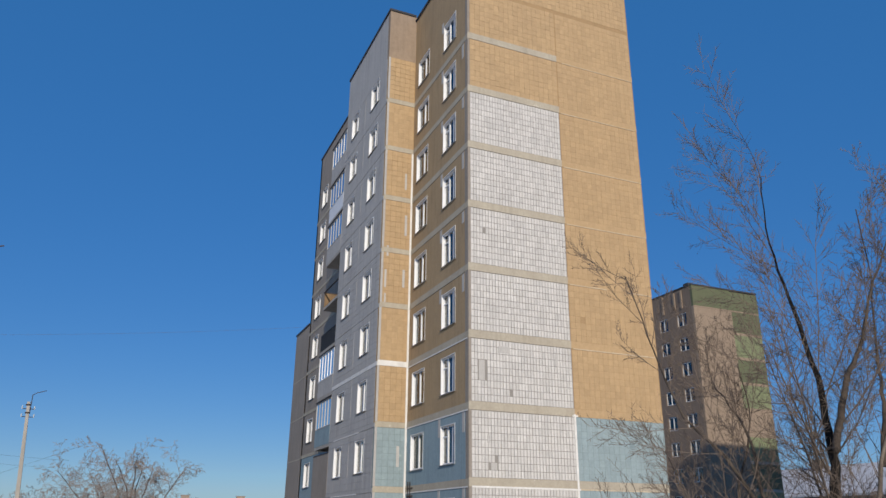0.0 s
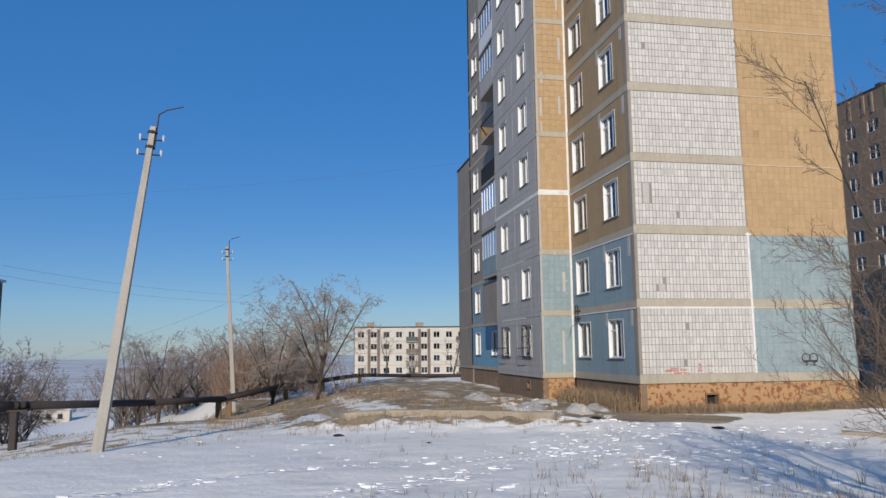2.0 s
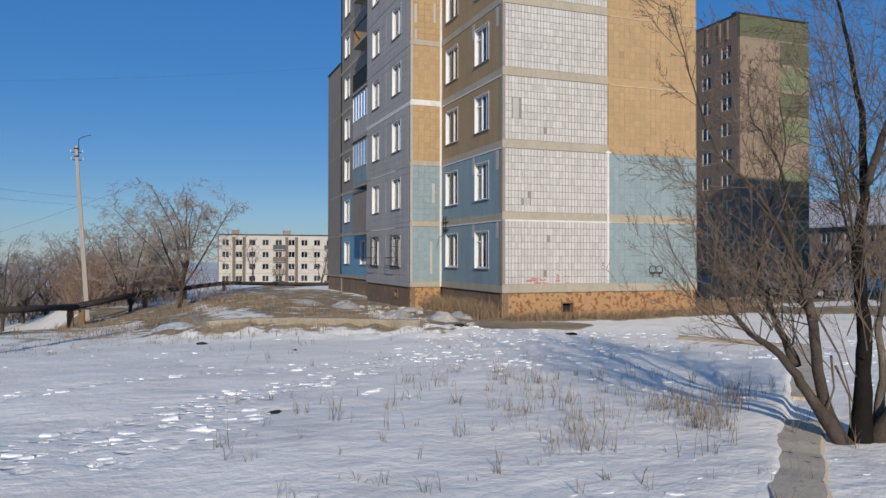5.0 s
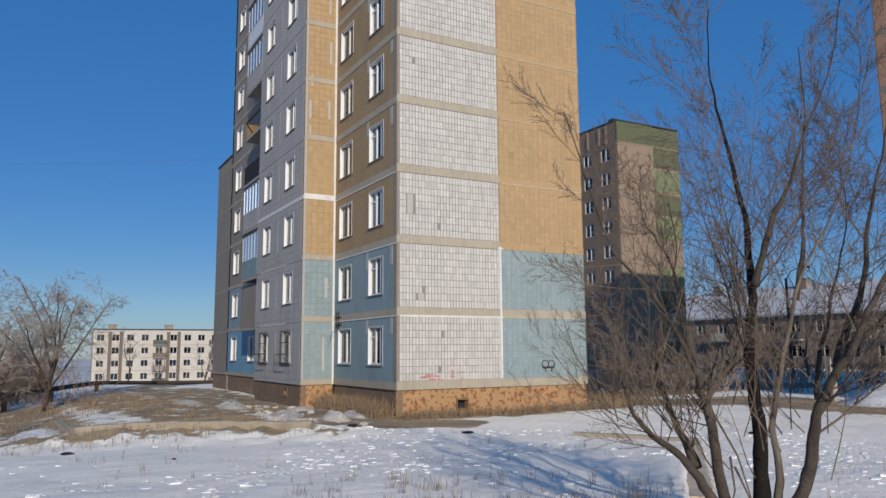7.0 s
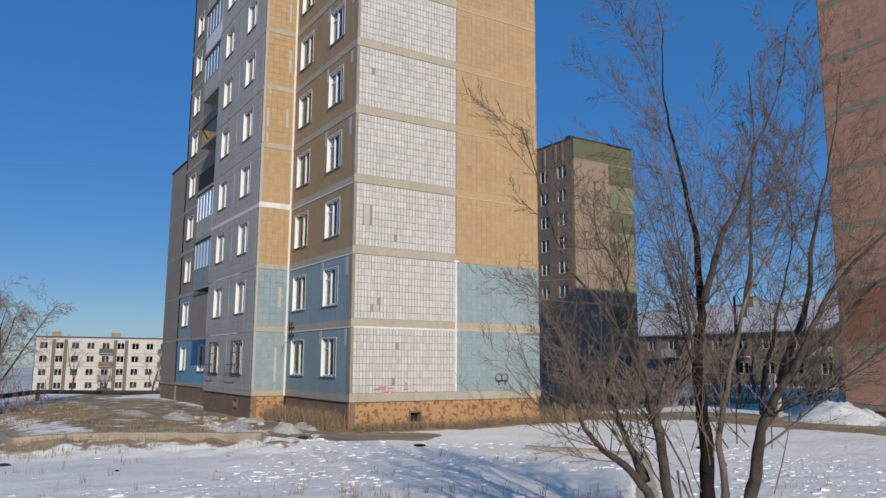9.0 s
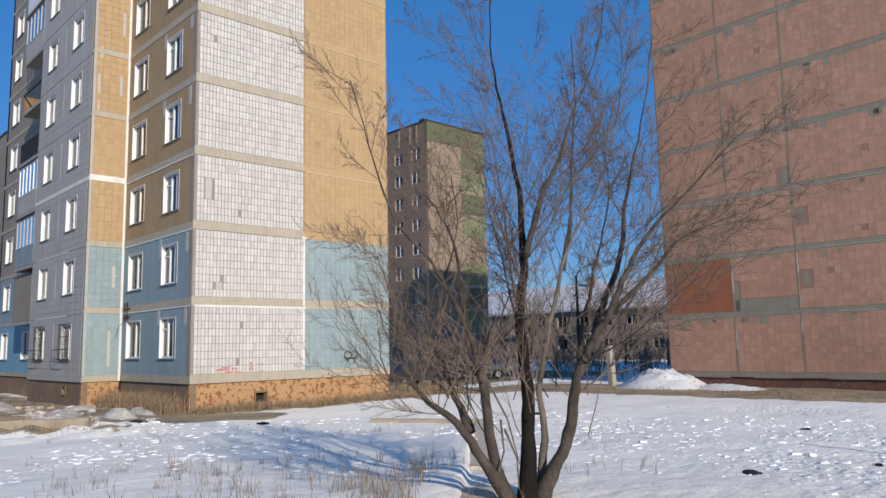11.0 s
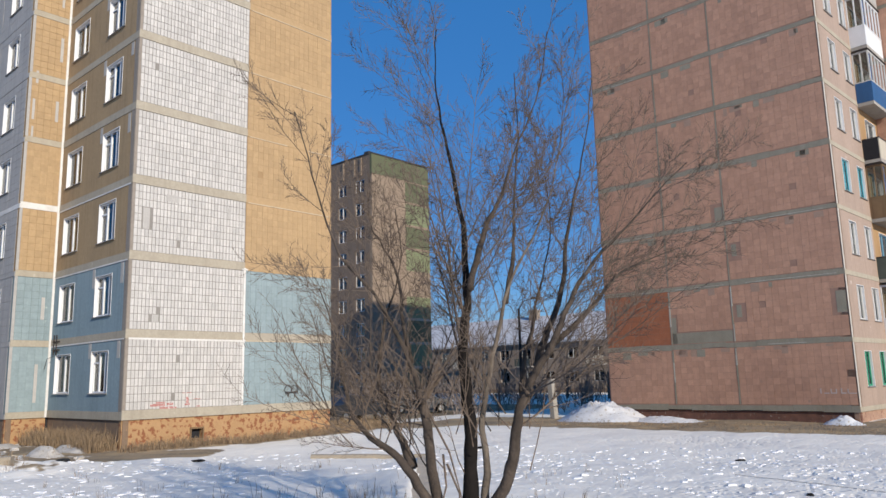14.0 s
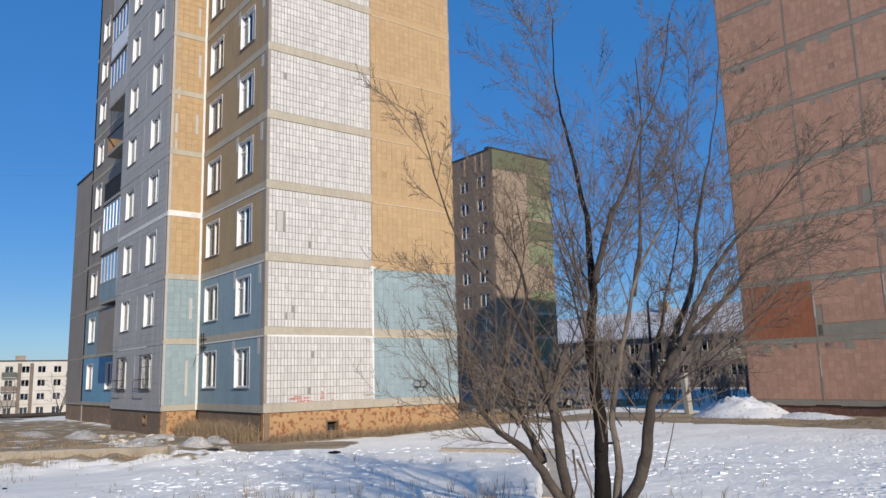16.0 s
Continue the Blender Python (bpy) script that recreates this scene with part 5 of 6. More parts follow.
def heating_pipe():
    """The tarred pipe on its stubby posts, bending round behind the house."""
    b = thing("heating_pipe", "dark tarred heating pipe on short posts", "pipe")
    knots = [(-40, 27, 0.95), (-26, 27, 0.82), (-19, 28, 0.70), (-11, 34, 0.27), (-6, 40, -0.02), (-1.5, 51, 0.08), (4.2, 59, 0.42), (8, 62, 0.22), (14, 64, 0.1)]
    pts = [Vector((*polar(a, d), z)) for a, d, z in knots]
    for i in range(len(pts) - 1):
        m = Mesh().tube([pts[i].lerp(pts[i + 1], j / 4) for j in range(5)], [0.135] * 5, 10)
        part("pipe_run", m, "pipe", b, smooth=True)
        part("pipe_joint", Mesh().tube([pts[i + 1] - (pts[i + 1] - pts[i]).normalized() * 0.06, pts[i + 1] + (pts[i + 1] - pts[i]).normalized() * 0.06], [0.155, 0.155], 10), "pipe", b)
    second = [p + Vector((0.25, 0.42, -0.04)) for p in pts]
    for i in range(len(second) - 1):
        part("pipe_run", Mesh().tube([second[i], second[i + 1]], [0.13, 0.13], 8), "pipe", b, smooth=True)
    for a, d, w in ((-19.0, 28, 0.22), (-31, 27, 0.22), (-6.0, 40.1, 0.28), (-5.3, 40.3, 0.28), (-1.2, 51.3, 0.3), (1.5, 55, 0.25), (4.2, 59, 0.25), (9.5, 62.7, 0.25)):
        x, y = polar(a, d)
        for i in range(len(knots) - 1):
            if knots[i][0] <= a <= knots[i + 1][0]:
                t = (a - knots[i][0]) / (knots[i + 1][0] - knots[i][0])
                z = knots[i][2] + t * (knots[i + 1][2] - knots[i][2])
        g = ground_height(x, y)
        part("post", bevelled(Mesh().box(x - w / 2, x + w / 2, y - w / 2, y + w / 2, g - 0.4, z - 0.19), 0.02, 1), "pipe" if a < -10 else "wood", b)
        part("bearer", Mesh().box(x - 0.4, x + 0.4, y - 0.12, y + 0.5, z - 0.187, z - 0.135), "metal", b)
    return b


heating_pipe()

# ---- low concrete walls and kerbs ----


def concrete_run(name, label, knots, width, height, material="kerb", seed=1, rough=1.0, level=False):
    """A worn concrete run with crumbling edges, following the ground."""
    r = random.Random(seed)
    m = Mesh()
    n0 = None
    for i in range(len(knots) - 1):
        a, b = Vector(knots[i]), Vector(knots[i + 1])
        L = (b - a).length
        n = max(2, int(L / 0.35))
        side = Vector((-(b - a).y, (b - a).x)).normalized()
        for j in range(n + (1 if i == len(knots) - 2 else 0)):
            p = a.lerp(b, j / n)
            g = ground_height(p.x, p.y, not level)
            w1, w2 = width / 2 + r.uniform(-0.025, 0.025) * rough, width / 2 + r.uniform(-0.025, 0.025) * rough
            h = height + r.uniform(-0.015, 0.015) * rough
            ring = []
            for s, z in ((-w1, -0.4), (-w1, h - 0.05), (-w1 + 0.04, h), (0, h + r.uniform(-0.01, 0.012)), (w2 - 0.04, h), (w2, h - 0.05), (w2, -0.4)):
                q = p + side * s
                ring.append((q.x, q.y, g + z))
            k = len(m.v)
            m.v.extend(ring)
            if n0 is not None:
                for c in range(6):
                    m.f.append((n0 + c, n0 + c + 1, k + c + 1, k + c))
            else:
                m.f.append(tuple(range(k, k + 7)))
            n0 = k
    m.f.append(tuple(reversed(range(n0, n0 + 7))))
    return tagged(part(name, m, material), label, "kerb")


concrete_run("concrete_kerb", "worn pebbled concrete kerb half buried in snow", [polar(44.9, 3.6), polar(45.25, 7), polar(45.5, 9.3)], 0.46, 0.04, seed=3, rough=1.2)
concrete_run("concrete_kerb", "worn concrete kerb coming out of the snow behind the tree", [polar(45.8, 11.6), polar(46.0, 21.5)], 0.46, 0.05, seed=6, rough=1.2)
concrete_run("concrete_kerb", "low concrete kerb across the snow", [polar(46.4, 21.7), polar(42.5, 22.2), polar(37.8, 22.6)], 0.30, 0.09, "wall_concrete", seed=4)
concrete_run("retaining_wall", "low grey-tan concrete retaining wall by the path", [polar(1.9, 34), polar(2.9, 25.4), polar(9.1, 24.9), polar(18.6, 23.4)], 0.35, 0.2, "wall_concrete", seed=5, rough=1.3, level=True)


def stub_post():
    x, y = polar(55.5, 40.5)
    g = ground_height(x, y)
    b = thing("concrete_post", "short leaning concrete post by the road", "post", pose(x, y, g))
    part("shaft", bevelled(Mesh().box(-0.18, 0.18, -0.15, 0.15, -0.3, 1.95, to=lambda a, c, z: (a - 0.09 * z, c, z)), 0.03, 2), "concrete", b)
    part("cap", bevelled(Mesh().box(-0.36, 0.0, -0.16, 0.16, 1.95, 2.03), 0.015, 1), "concrete", b)
    return b


stub_post()


def clothes_post():
    x, y = polar(-23.3, 39)
    g = ground_height(x, y)
    b = thing("clothes_post", "short pale concrete clothes post with a crossbar beyond the pipe", "post", pose(x, y, g, 0, 0, 15))
    part("shaft", Mesh().tube([(0, 0, -0.3), (0.03, 0, 0.6), (0, 0, 1.1)], [0.06, 0.055, 0.05], 7), "concrete", b)
    part("crossbar", bevelled(Mesh().box(-0.37, 0.37, -0.04, 0.04, 1.06, 1.14), 0.01, 1), "concrete", b)
    return b


clothes_post()


def street_lamp():
    x, y = polar(53.2, 66)
    b = thing("street_lamp", "dark street lamp post with a small curved head", "street lamp", pose(x, y, 0))
    part("post", Mesh().tube([(0, 0, -0.3), (0, 0, 4), (0, 0, 8.0)], [0.16, 0.13, 0.1], 8), "metal", b)
    part("arm", Mesh().tube([(0, 0, 7.9), (0.3, -0.3, 8.6), (1.0, -0.9, 8.9)], [0.05, 0.045, 0.04], 6), "metal", b)
    part("lamp_head", bevelled(Mesh().box(0.7, 1.6, -1.1, -0.8, 8.82, 9.0), 0.05, 2), "metal", b)
    return b


street_lamp()

# ---- snow heaps and stones ----


def heap(name, label, x, y, rx, ry, h, seed, material="snow", category="snow heap"):
    r = random.Random(seed)
    m = Mesh()
    n, k = 18, 30
    ox = r.uniform(0, 50)
    for i in range(n + 1):
        t = i / n
        for j in range(k):
            a = 2 * math.pi * j / k
            px, py = x + rx * t * math.cos(a), y + ry * t * math.sin(a)
            f = (1 - t * t) ** 1.4
            bump = noise.noise((px * 1.3 + ox, py * 1.3, 1)) * 0.4 + noise.noise((px * 3.7 + ox, py * 3.7, 2)) * 0.25 + noise.noise((px * 8 + ox, py * 8, 2)) * 0.12
            m.v.append((px, py, ground_height(px, py) - 0.05 + h * f * (1 + bump) + h * 0.2 * bump * (1 - t)))
    for i in range(n):
        for j in range(k):
            j2 = (j + 1) % k
            m.f.append((i * k + j, (i + 1) * k + j, (i + 1) * k + j2, i * k + j2))
    return tagged(part(name, m, material, smooth=True), label, category)


heap("snow_mound", "lumpy heap of cleared snow by the red wall", 20.6, -6.4, 1.9, 2.6, 0.85, 1)
heap("snow_mound", "low tail of cleared snow by the red wall", 20.6, -9.6, 1.0, 2.2, 0.28, 2)
heap("snow_mound", "small heap of snow at the corner of the red house", 21.0, -17.0, 0.6, 0.9, 0.35, 3)
heap("snow_mound", "dirty snow bank at the foot of the side wall", -1.0, 1.6, 0.5, 1.5, 0.22, 4, "dirty_snow")
heap("snow_mound", "dirty snow bank at the foot of the bay", -1.9, 5.6, 0.8, 0.8, 0.2, 5, "dirty_snow")
hp = polar(0.6, 30)
heap("snow_mound", "small drift of snow against the end of the low wall", hp[0], hp[1], 1.0, 2.6, 0.2, 6)
heap("snow_mound", "snow lying along the foot of the red flank", 29, -19.2, 2.2, 0.7, 0.25, 8)
heap("snow_mound", "lumpy dirty snow bank before the side wall", -2.2, 0.6, 0.6, 1.0, 0.34, 9, "dirty_snow")
heap("snow_mound", "low grey tail of cleared snow by the bay", -3.1, 3.6, 0.7, 1.7, 0.22, 10, "dirty_snow")
heap("snow_mound", "crumbled grey snow lying on the path", -4.0, 8.8, 0.8, 1.9, 0.26, 12, "dirty_snow")
heap("snow_mound", "thin old snow lying on the yard earth", -5.2, 13.0, 0.9, 2.2, 0.16, 13, "dirty_snow")
rr = random.Random(91)
for i in range(34):
    x, y = (rr.uniform(-4.6, -1.2), rr.uniform(-0.8, 9.0)) if i < 24 else (rr.uniform(-7.5, -2.0), rr.uniform(-2.6, 1.0))
    s = rr.uniform(0.07, 0.2)
    bm = bmesh.new()
    bmesh.ops.create_icosphere(bm, subdivisions=2, radius=s)
    for v in bm.verts:
        v.co *= 1 + 0.7 * noise.noise(v.co * (1.3 / s) + Vector((i * 5, 3, 0)))
        v.co.z *= 0.6
    me = bpy.data.meshes.new("clod")
    bm.to_mesh(me)
    bm.free()
    me.materials.append(M["dirty_snow"] if i % 3 else M["kerb"])
    tagged(part("clod", me, at=pose(x, y, ground_height(x, y) + s * 0.1, 0, 0, 37 * i)), "frozen clod of dirty snow on the bare ground" if i % 3 else "broken lump of old concrete on the bare ground", "clod", "clods by the wall")
for i, (a, d, s) in enumerate(((2.4, 21.6, 0.11), (7.1, 9.6, 0.08), (64.5, 11.5, 0.10), (21.5, 24.5, 0.16), (30, 23, 0.12), (72, 13, 0.06), (50, 24, 0.1), (9, 18, 0.05), (68, 20, 0.08))):
    x, y = polar(a, d)
    r = random.Random(40 + i)
    bm = bmesh.new()
    bmesh.ops.create_icosphere(bm, subdivisions=2, radius=s)
    for v in bm.verts:
        v.co *= 1 + 0.5 * noise.noise(v.co * 9 + Vector((i * 7, 0, 0)))
        v.co.z *= 0.45
        v.co.x *= 1.5
    me = bpy.data.meshes.new("stone")
    bm.to_mesh(me)
    bm.free()
    me.materials.append(M["rubber"] if i < 4 else M["bark_dark"])
    tagged(part("stone", me, at=pose(x, y, ground_height(x, y) + s * 0.15, 0, 0, 40 * i)), "small dark stone lying on the snow", "stone", "stones on the snow")

# ---- parked cars ----


def car(at, paint, label):
    b = thing("car", label, "car", at)
    prof = [(-2.05, 0.35), (-2.1, 0.62), (-2.0, 0.86), (-1.15, 0.95), (-0.55, 1.40), (0.75, 1.44), (1.45, 1.0), (2.0, 0.92), (2.08, 0.6), (2.0, 0.33)]
    m = Mesh()
    for y in (-0.83, -0.7, 0.7, 0.83):
        k = 0.96 if abs(y) > 0.8 else 1.0
        for x, z in prof:
            yy = y * (0.83 if z > 1.2 else 1)
            m.v.append((x * k, yy, 0.33 + (z - 0.33) * k))
    n = len(prof)
    for r in range(3):
        for i in range(n):
            j = (i + 1) % n
            m.f.append((r * n + i, r * n + j, (r + 1) * n + j, (r + 1) * n + i))
    m.f.append(tuple(range(n - 1, -1, -1)))
    m.f.append(tuple(range(3 * n, 4 * n)))
    body = part("body", m, paint, b)
    for sy in (-1, 1):
        for x0, x1, x2, x3 in ((-0.95, -0.1, -0.1, -0.45), (0.0, 0.72, 1.15, 0.0)):
            y0, y1 = sy * 0.835, sy * 0.70
            pts = [(x0, y0, 0.97), (x1 if x1 < 0 else x2, y0, 0.97), (x1, y1, 1.36), (x3, y1, 1.36)]
            g = Mesh().face(*(pts if sy < 0 else pts[::-1]))
            g.face(*[(p[0], p[1] - sy * 0.02, p[2]) for p in (pts[::-1] if sy < 0 else pts)])
            part("side_window", g, "dark", b)
        for x in (-1.28, 1.3):
            t = Mesh()
            t.tube([(x, sy * 0.66, 0.31), (x, sy * 0.68, 0.31), (x, sy * 0.83, 0.31), (x, sy * 0.85, 0.31)], [0.26, 0.31, 0.31, 0.26], 18)
            wh = part("wheel", t, "rubber", b)
            part("rim", Mesh().tube([(x, sy * 0.84, 0.31), (x, sy * 0.862, 0.31)], [0.19, 0.17], 14), "chrome", wh)
        part("headlight", bevelled(Mesh().box(-2.09, -1.98, sy * 0.62 - 0.14, sy * 0.62 + 0.14, 0.64, 0.78), 0.02, 1), "lamp_glass", b)
        part("mirror", bevelled(Mesh().box(-0.85, -0.68, sy * 0.93 - 0.08, sy * 0.93 + 0.08, 0.95, 1.07), 0.02, 1), paint, b)
    part("windscreen", Mesh().box(-1.1, -0.55, -0.62, 0.62, 0.0, 0.012, to=lambda x, y, z: (x - 0.012, y, 0.965 + (x + 1.1) * 0.79 + z)), "dark", b)
    part("bumper", bevelled(Mesh().box(-2.16, -2.02, -0.78, 0.78, 0.36, 0.55), 0.03, 2), "rubber", b)
    part("bumper", bevelled(Mesh().box(2.0, 2.13, -0.78, 0.78, 0.36, 0.55), 0.03, 2), "rubber", b)
    return b


c1 = polar(40.6, 42.5)
car(pose(c1[0], c1[1], ground_height(*c1), 0, 0, 185), "car_dark", "dark saloon car parked beside the tiled house")
c2 = polar(45.6, 50)
car(pose(c2[0], c2[1], ground_height(*c2), 0, 0, 140), "car_grey", "grey saloon car parked on the yard road")
c3 = polar(42.8, 60)
car(pose(c3[0], c3[1], ground_height(*c3), 0, 0, 95), "car_dark", "dark car parked in the shade")

# ---- trees ----


def limb(m, start, way, length, radius, r, droop=0.0, lift=0.0, wander=0.25, steps=6, sides=4, tip=0.25):
    """One tapering, wandering limb; returns its knots."""
    pts, rad = [Vector(start)], [radius]
    d = Vector(way).normalized()
    for i in range(steps):
        d = (d + Vector((r.gauss(0, wander), r.gauss(0, wander), r.gauss(0, wander * 0.7))) * (1 / steps ** 0.5) * 0.7 + Vector((0, 0, lift - droop * (i / steps))) / steps).normalized()
        pts.append(pts[-1] + d * (length / steps))
        rad.append(radius * (1 - (1 - tip) * (i + 1) / steps))
    m.tube(pts, rad, sides, cap=False)
    return pts, rad


def spread(m, pts, rad, r, level, count, ratio, angle, first=0.25, droop=0.0, lift=0.3, thin=0.0022, out=None):
    """Side shoots along a limb, and theirs in turn."""
    n = len(pts) - 1
    total = sum((pts[i + 1] - pts[i]).length for i in range(n))
    for c in range(count):
        t = (first + (1 - first) * (c + r.random()) / count) * n
        i = min(int(t), n - 1)
        p = pts[i].lerp(pts[i + 1], t - i)
        d = (pts[i + 1] - pts[i]).normalized()
        q = d.orthogonal().normalized()
        q.rotate(Matrix.Rotation(r.uniform(0, 2 * math.pi), 3, d))
        a = radians(angle) * r.uniform(0.6, 1.3)
        way = d * math.cos(a) + q * math.sin(a)
        if out is not None:
            way = (way + out * 0.15).normalized()
        ln = total * ratio * r.uniform(0.55, 1.2) * (1.1 - 0.55 * t / n)
        rr = max(thin, rad[i] * 0.55)
        steps = 5 if level > 1 else 3
        sp, sr = limb(m, p, way, ln, rr, r, droop, lift, 0.2, steps, 4 if rr > 0.012 else 3, 0.3)
        sr = [max(thin * 0.8, x) for x in sr]
        if level > 1:
            spread(m, sp, sr, r, level - 1, max(3, int(count * 0.75)), ratio * 0.92, angle, 0.2, droop, lift, thin, out)


def near_tree():
    """The many-stemmed leafless willow that leans over the kerb."""
    bx, by = polar(49.3, 8.75)
    g = ground_height(bx, by) - 0.08
    b = thing("tree", "many-stemmed leafless willow tree beside the kerb", "tree", pose(bx, by, g))
    az = radians(49.3)
    right, back = Vector((math.cos(az), -math.sin(az), 0)), Vector((math.sin(az), math.cos(az), 0))
    r = random.Random(21)
    stems = [
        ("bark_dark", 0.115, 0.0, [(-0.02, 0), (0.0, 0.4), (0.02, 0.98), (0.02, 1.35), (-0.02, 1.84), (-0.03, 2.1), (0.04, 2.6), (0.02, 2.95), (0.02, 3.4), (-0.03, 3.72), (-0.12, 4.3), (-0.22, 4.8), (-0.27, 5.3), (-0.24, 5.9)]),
        ("bark_pale", 0.062, 0.12, [(0.08, 0), (0.17, 0.4), (0.19, 0.86), (0.15, 1.22), (0.21, 1.53), (0.3, 2.0), (0.44, 2.53), (0.55, 2.88), (0.82, 3.37), (0.98, 3.7), (1.15, 4.2), (1.25, 4.8)]),
        ("bark", 0.102, -0.05, [(0.1, 0), (0.24, 0.35), (0.37, 0.58), (0.48, 0.9), (0.52, 1.2), (0.6, 1.5), (0.76, 1.82), (0.95, 2.1), (1.12, 2.46), (1.3, 2.8), (1.6, 3.16), (1.9, 3.45), (2.25, 3.82), (2.6, 4.15)]),
        ("bark", 0.066, 0.05, [(-0.12, 0), (-0.3, 0.3), (-0.38, 0.7), (-0.41, 0.95), (-0.44, 1.25), (-0.5, 1.54)]),
        ("bark", 0.088, -0.15, [(-0.12, 0), (-0.34, 0.34), (-0.5, 0.58), (-0.65, 0.82), (-0.81, 1.0), (-1.0, 1.12), (-1.14, 1.25), (-1.27, 1.45), (-1.38, 1.9), (-1.48, 2.38), (-1.62, 2.8)]),
        ("bark", 0.06, 0.2, [(-0.63, 0.8), (-0.74, 1.07), (-0.84, 1.25), (-0.92, 1.5), (-1.02, 1.75), (-0.99, 2.12), (-0.93, 2.5), (-0.79, 2.88), (-0.73, 3.27), (-0.8, 3.8)]),
        ("bark", 0.05, -0.1, [(0.06, 2.72), (0.15, 3.05), (0.24, 3.38), (0.36, 3.6), (0.48, 3.84), (0.6, 4.25), (0.75, 4.6), (0.95, 5.1), (1.05, 5.7)]),
        ("bark", 0.04, 0.15, [(0.47, 2.6), (0.57, 3.05), (0.6, 3.37), (0.63, 3.77), (0.68, 4.25), (0.72, 4.9), (0.7, 5.5)]),
        ("bark", 0.055, 0.2, [(0.92, 2.07), (1.17, 2.26), (1.51, 2.57), (1.79, 2.9), (2.12, 3.08), (2.6, 3.25)]),
        ("bark", 0.06, 0.1, [(0.8, 1.88), (0.9, 2.2), (1.05, 2.52), (1.16, 2.84), (1.22, 3.3), (1.3, 3.7), (1.4, 4.1), (1.53, 4.75), (1.62, 5.3)]),
        ("bark", 0.045, 0.3, [(0.62, 1.55), (0.66, 1.83), (0.72, 2.1), (0.82, 2.4), (0.87, 2.7), (1.0, 3.1), (1.08, 3.6), (1.05, 4.2)]),
        ("bark", 0.042, -0.2, [(-0.49, 1.5), (-0.58, 1.86), (-0.74, 2.24), (-0.99, 2.7), (-1.34, 3.12), (-1.54, 3.68), (-1.67, 4.2), (-1.84, 4.76)]),
        ("bark", 0.034, 0.1, [(-0.62, 1.95), (-0.7, 2.36), (-0.74, 2.88), (-0.91, 3.27), (-1.08, 3.6), (-1.12, 4.0)]),
    ]
    crown = Mesh()
    for n, (mt, rad, lean, path) in enumerate(stems):
        kn = [right * u + back * (lean * (0.3 + w * 0.5) + 0.12 * math.sin(w * 1.7 + n)) + Vector((0, 0, w)) for u, w in path]
        fine, fr = [], []
        q = len(kn)
        for i in range(q - 1):
            for j in range(3):
                t = j / 3
                a0, a1, a2, a3 = kn[max(i - 1, 0)], kn[i], kn[i + 1], kn[min(i + 2, q - 1)]
                p = 0.5 * ((2 * a1) + (a2 - a0) * t + (2 * a0 - 5 * a1 + 4 * a2 - a3) * t * t + (3 * a1 - a0 - 3 * a2 + a3) * t ** 3)
                fine.append(p + Vector((r.uniform(-1, 1), r.uniform(-1, 1), 0)) * 0.012)
                s = (i + t) / (q - 1)
                flare = 1 + 0.5 * max(0, 0.12 - s) / 0.12 if n < 6 else 1
                fr.append(max(0.007, 0.8 * rad * flare * (1 - 0.95 * s) ** 1.15) * r.uniform(0.93, 1.07) if n != 3 else rad * (1 - 0.25 * s))
        fine.append(kn[-1])
        fr.append(0.006 if n != 3 else rad * 0.7)
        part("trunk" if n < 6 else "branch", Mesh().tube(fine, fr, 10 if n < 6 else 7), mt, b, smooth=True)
        out = (right * (1 if path[-1][0] > 0.2 else -1 if path[-1][0] < -0.3 else 0)) * 0.6
        if n == 3:
            spread(crown, fine, [0.02] * len(fine), r, 2, 5, 0.7, 60, 0.7, 0.2, 0.2)
        else:
            spread(crown, fine, [max(0.009, x * 0.42) for x in fr], r, 3, (16 if n in (4, 5) else 24) if n < 6 else 16, 0.42 if n not in (4, 5) else 0.5, 46, 0.3 if n not in (4, 5) else 0.4, 0.0, 0.25, 0.0026, out)
    # hanging broken shoots
    for u, w, u2, w2 in ((-0.45, 1.45, -0.08, 0.5), (-0.28, 0.95, -0.34, 0.3), (-0.24, 0.85, -0.1, 0.25)):
        a, c = right * u + Vector((0, 0, w)), right * u2 + Vector((0, 0, w2)) - back * 0.2
        crown.tube([a, a.lerp(c, 0.5) + right * 0.06, c], [0.014, 0.011, 0.006], 5)
    # shoots from the broken top of the stub
    for i in range(9):
        a = r.uniform(0, 6.28)
        p = right * (-0.52 + r.uniform(-0.05, 0.05)) + back * 0.12 + Vector((0, 0, r.uniform(1.38, 1.54)))
        sp, sr = limb(crown, p, Vector((math.cos(a) * 0.7, math.sin(a) * 0.7, 1)), r.uniform(0.5, 1.5), 0.016, r, 0, 0.2, 0.3, 5, 3, 0.35)
        spread(crown, sp, sr, r, 2, 6, 0.45, 45, 0.2, 0, 0.2, 0.0024)
    for i in range(22):
        a = r.uniform(0, 6.28)
        p = right * r.uniform(-1.6, -0.5) + back * r.uniform(-0.2, 0.4) + Vector((0, 0, r.uniform(1.0, 1.9)))
        sp, sr = limb(crown, p, Vector((math.cos(a) * 0.8, math.sin(a) * 0.8, 1)) - right * 0.2, r.uniform(0.7, 1.5), 0.009, r, 0, 0.2, 0.3, 5, 3, 0.35)
        spread(crown, sp, sr, r, 2, 6, 0.45, 45, 0.2, 0, 0.2, 0.0024)
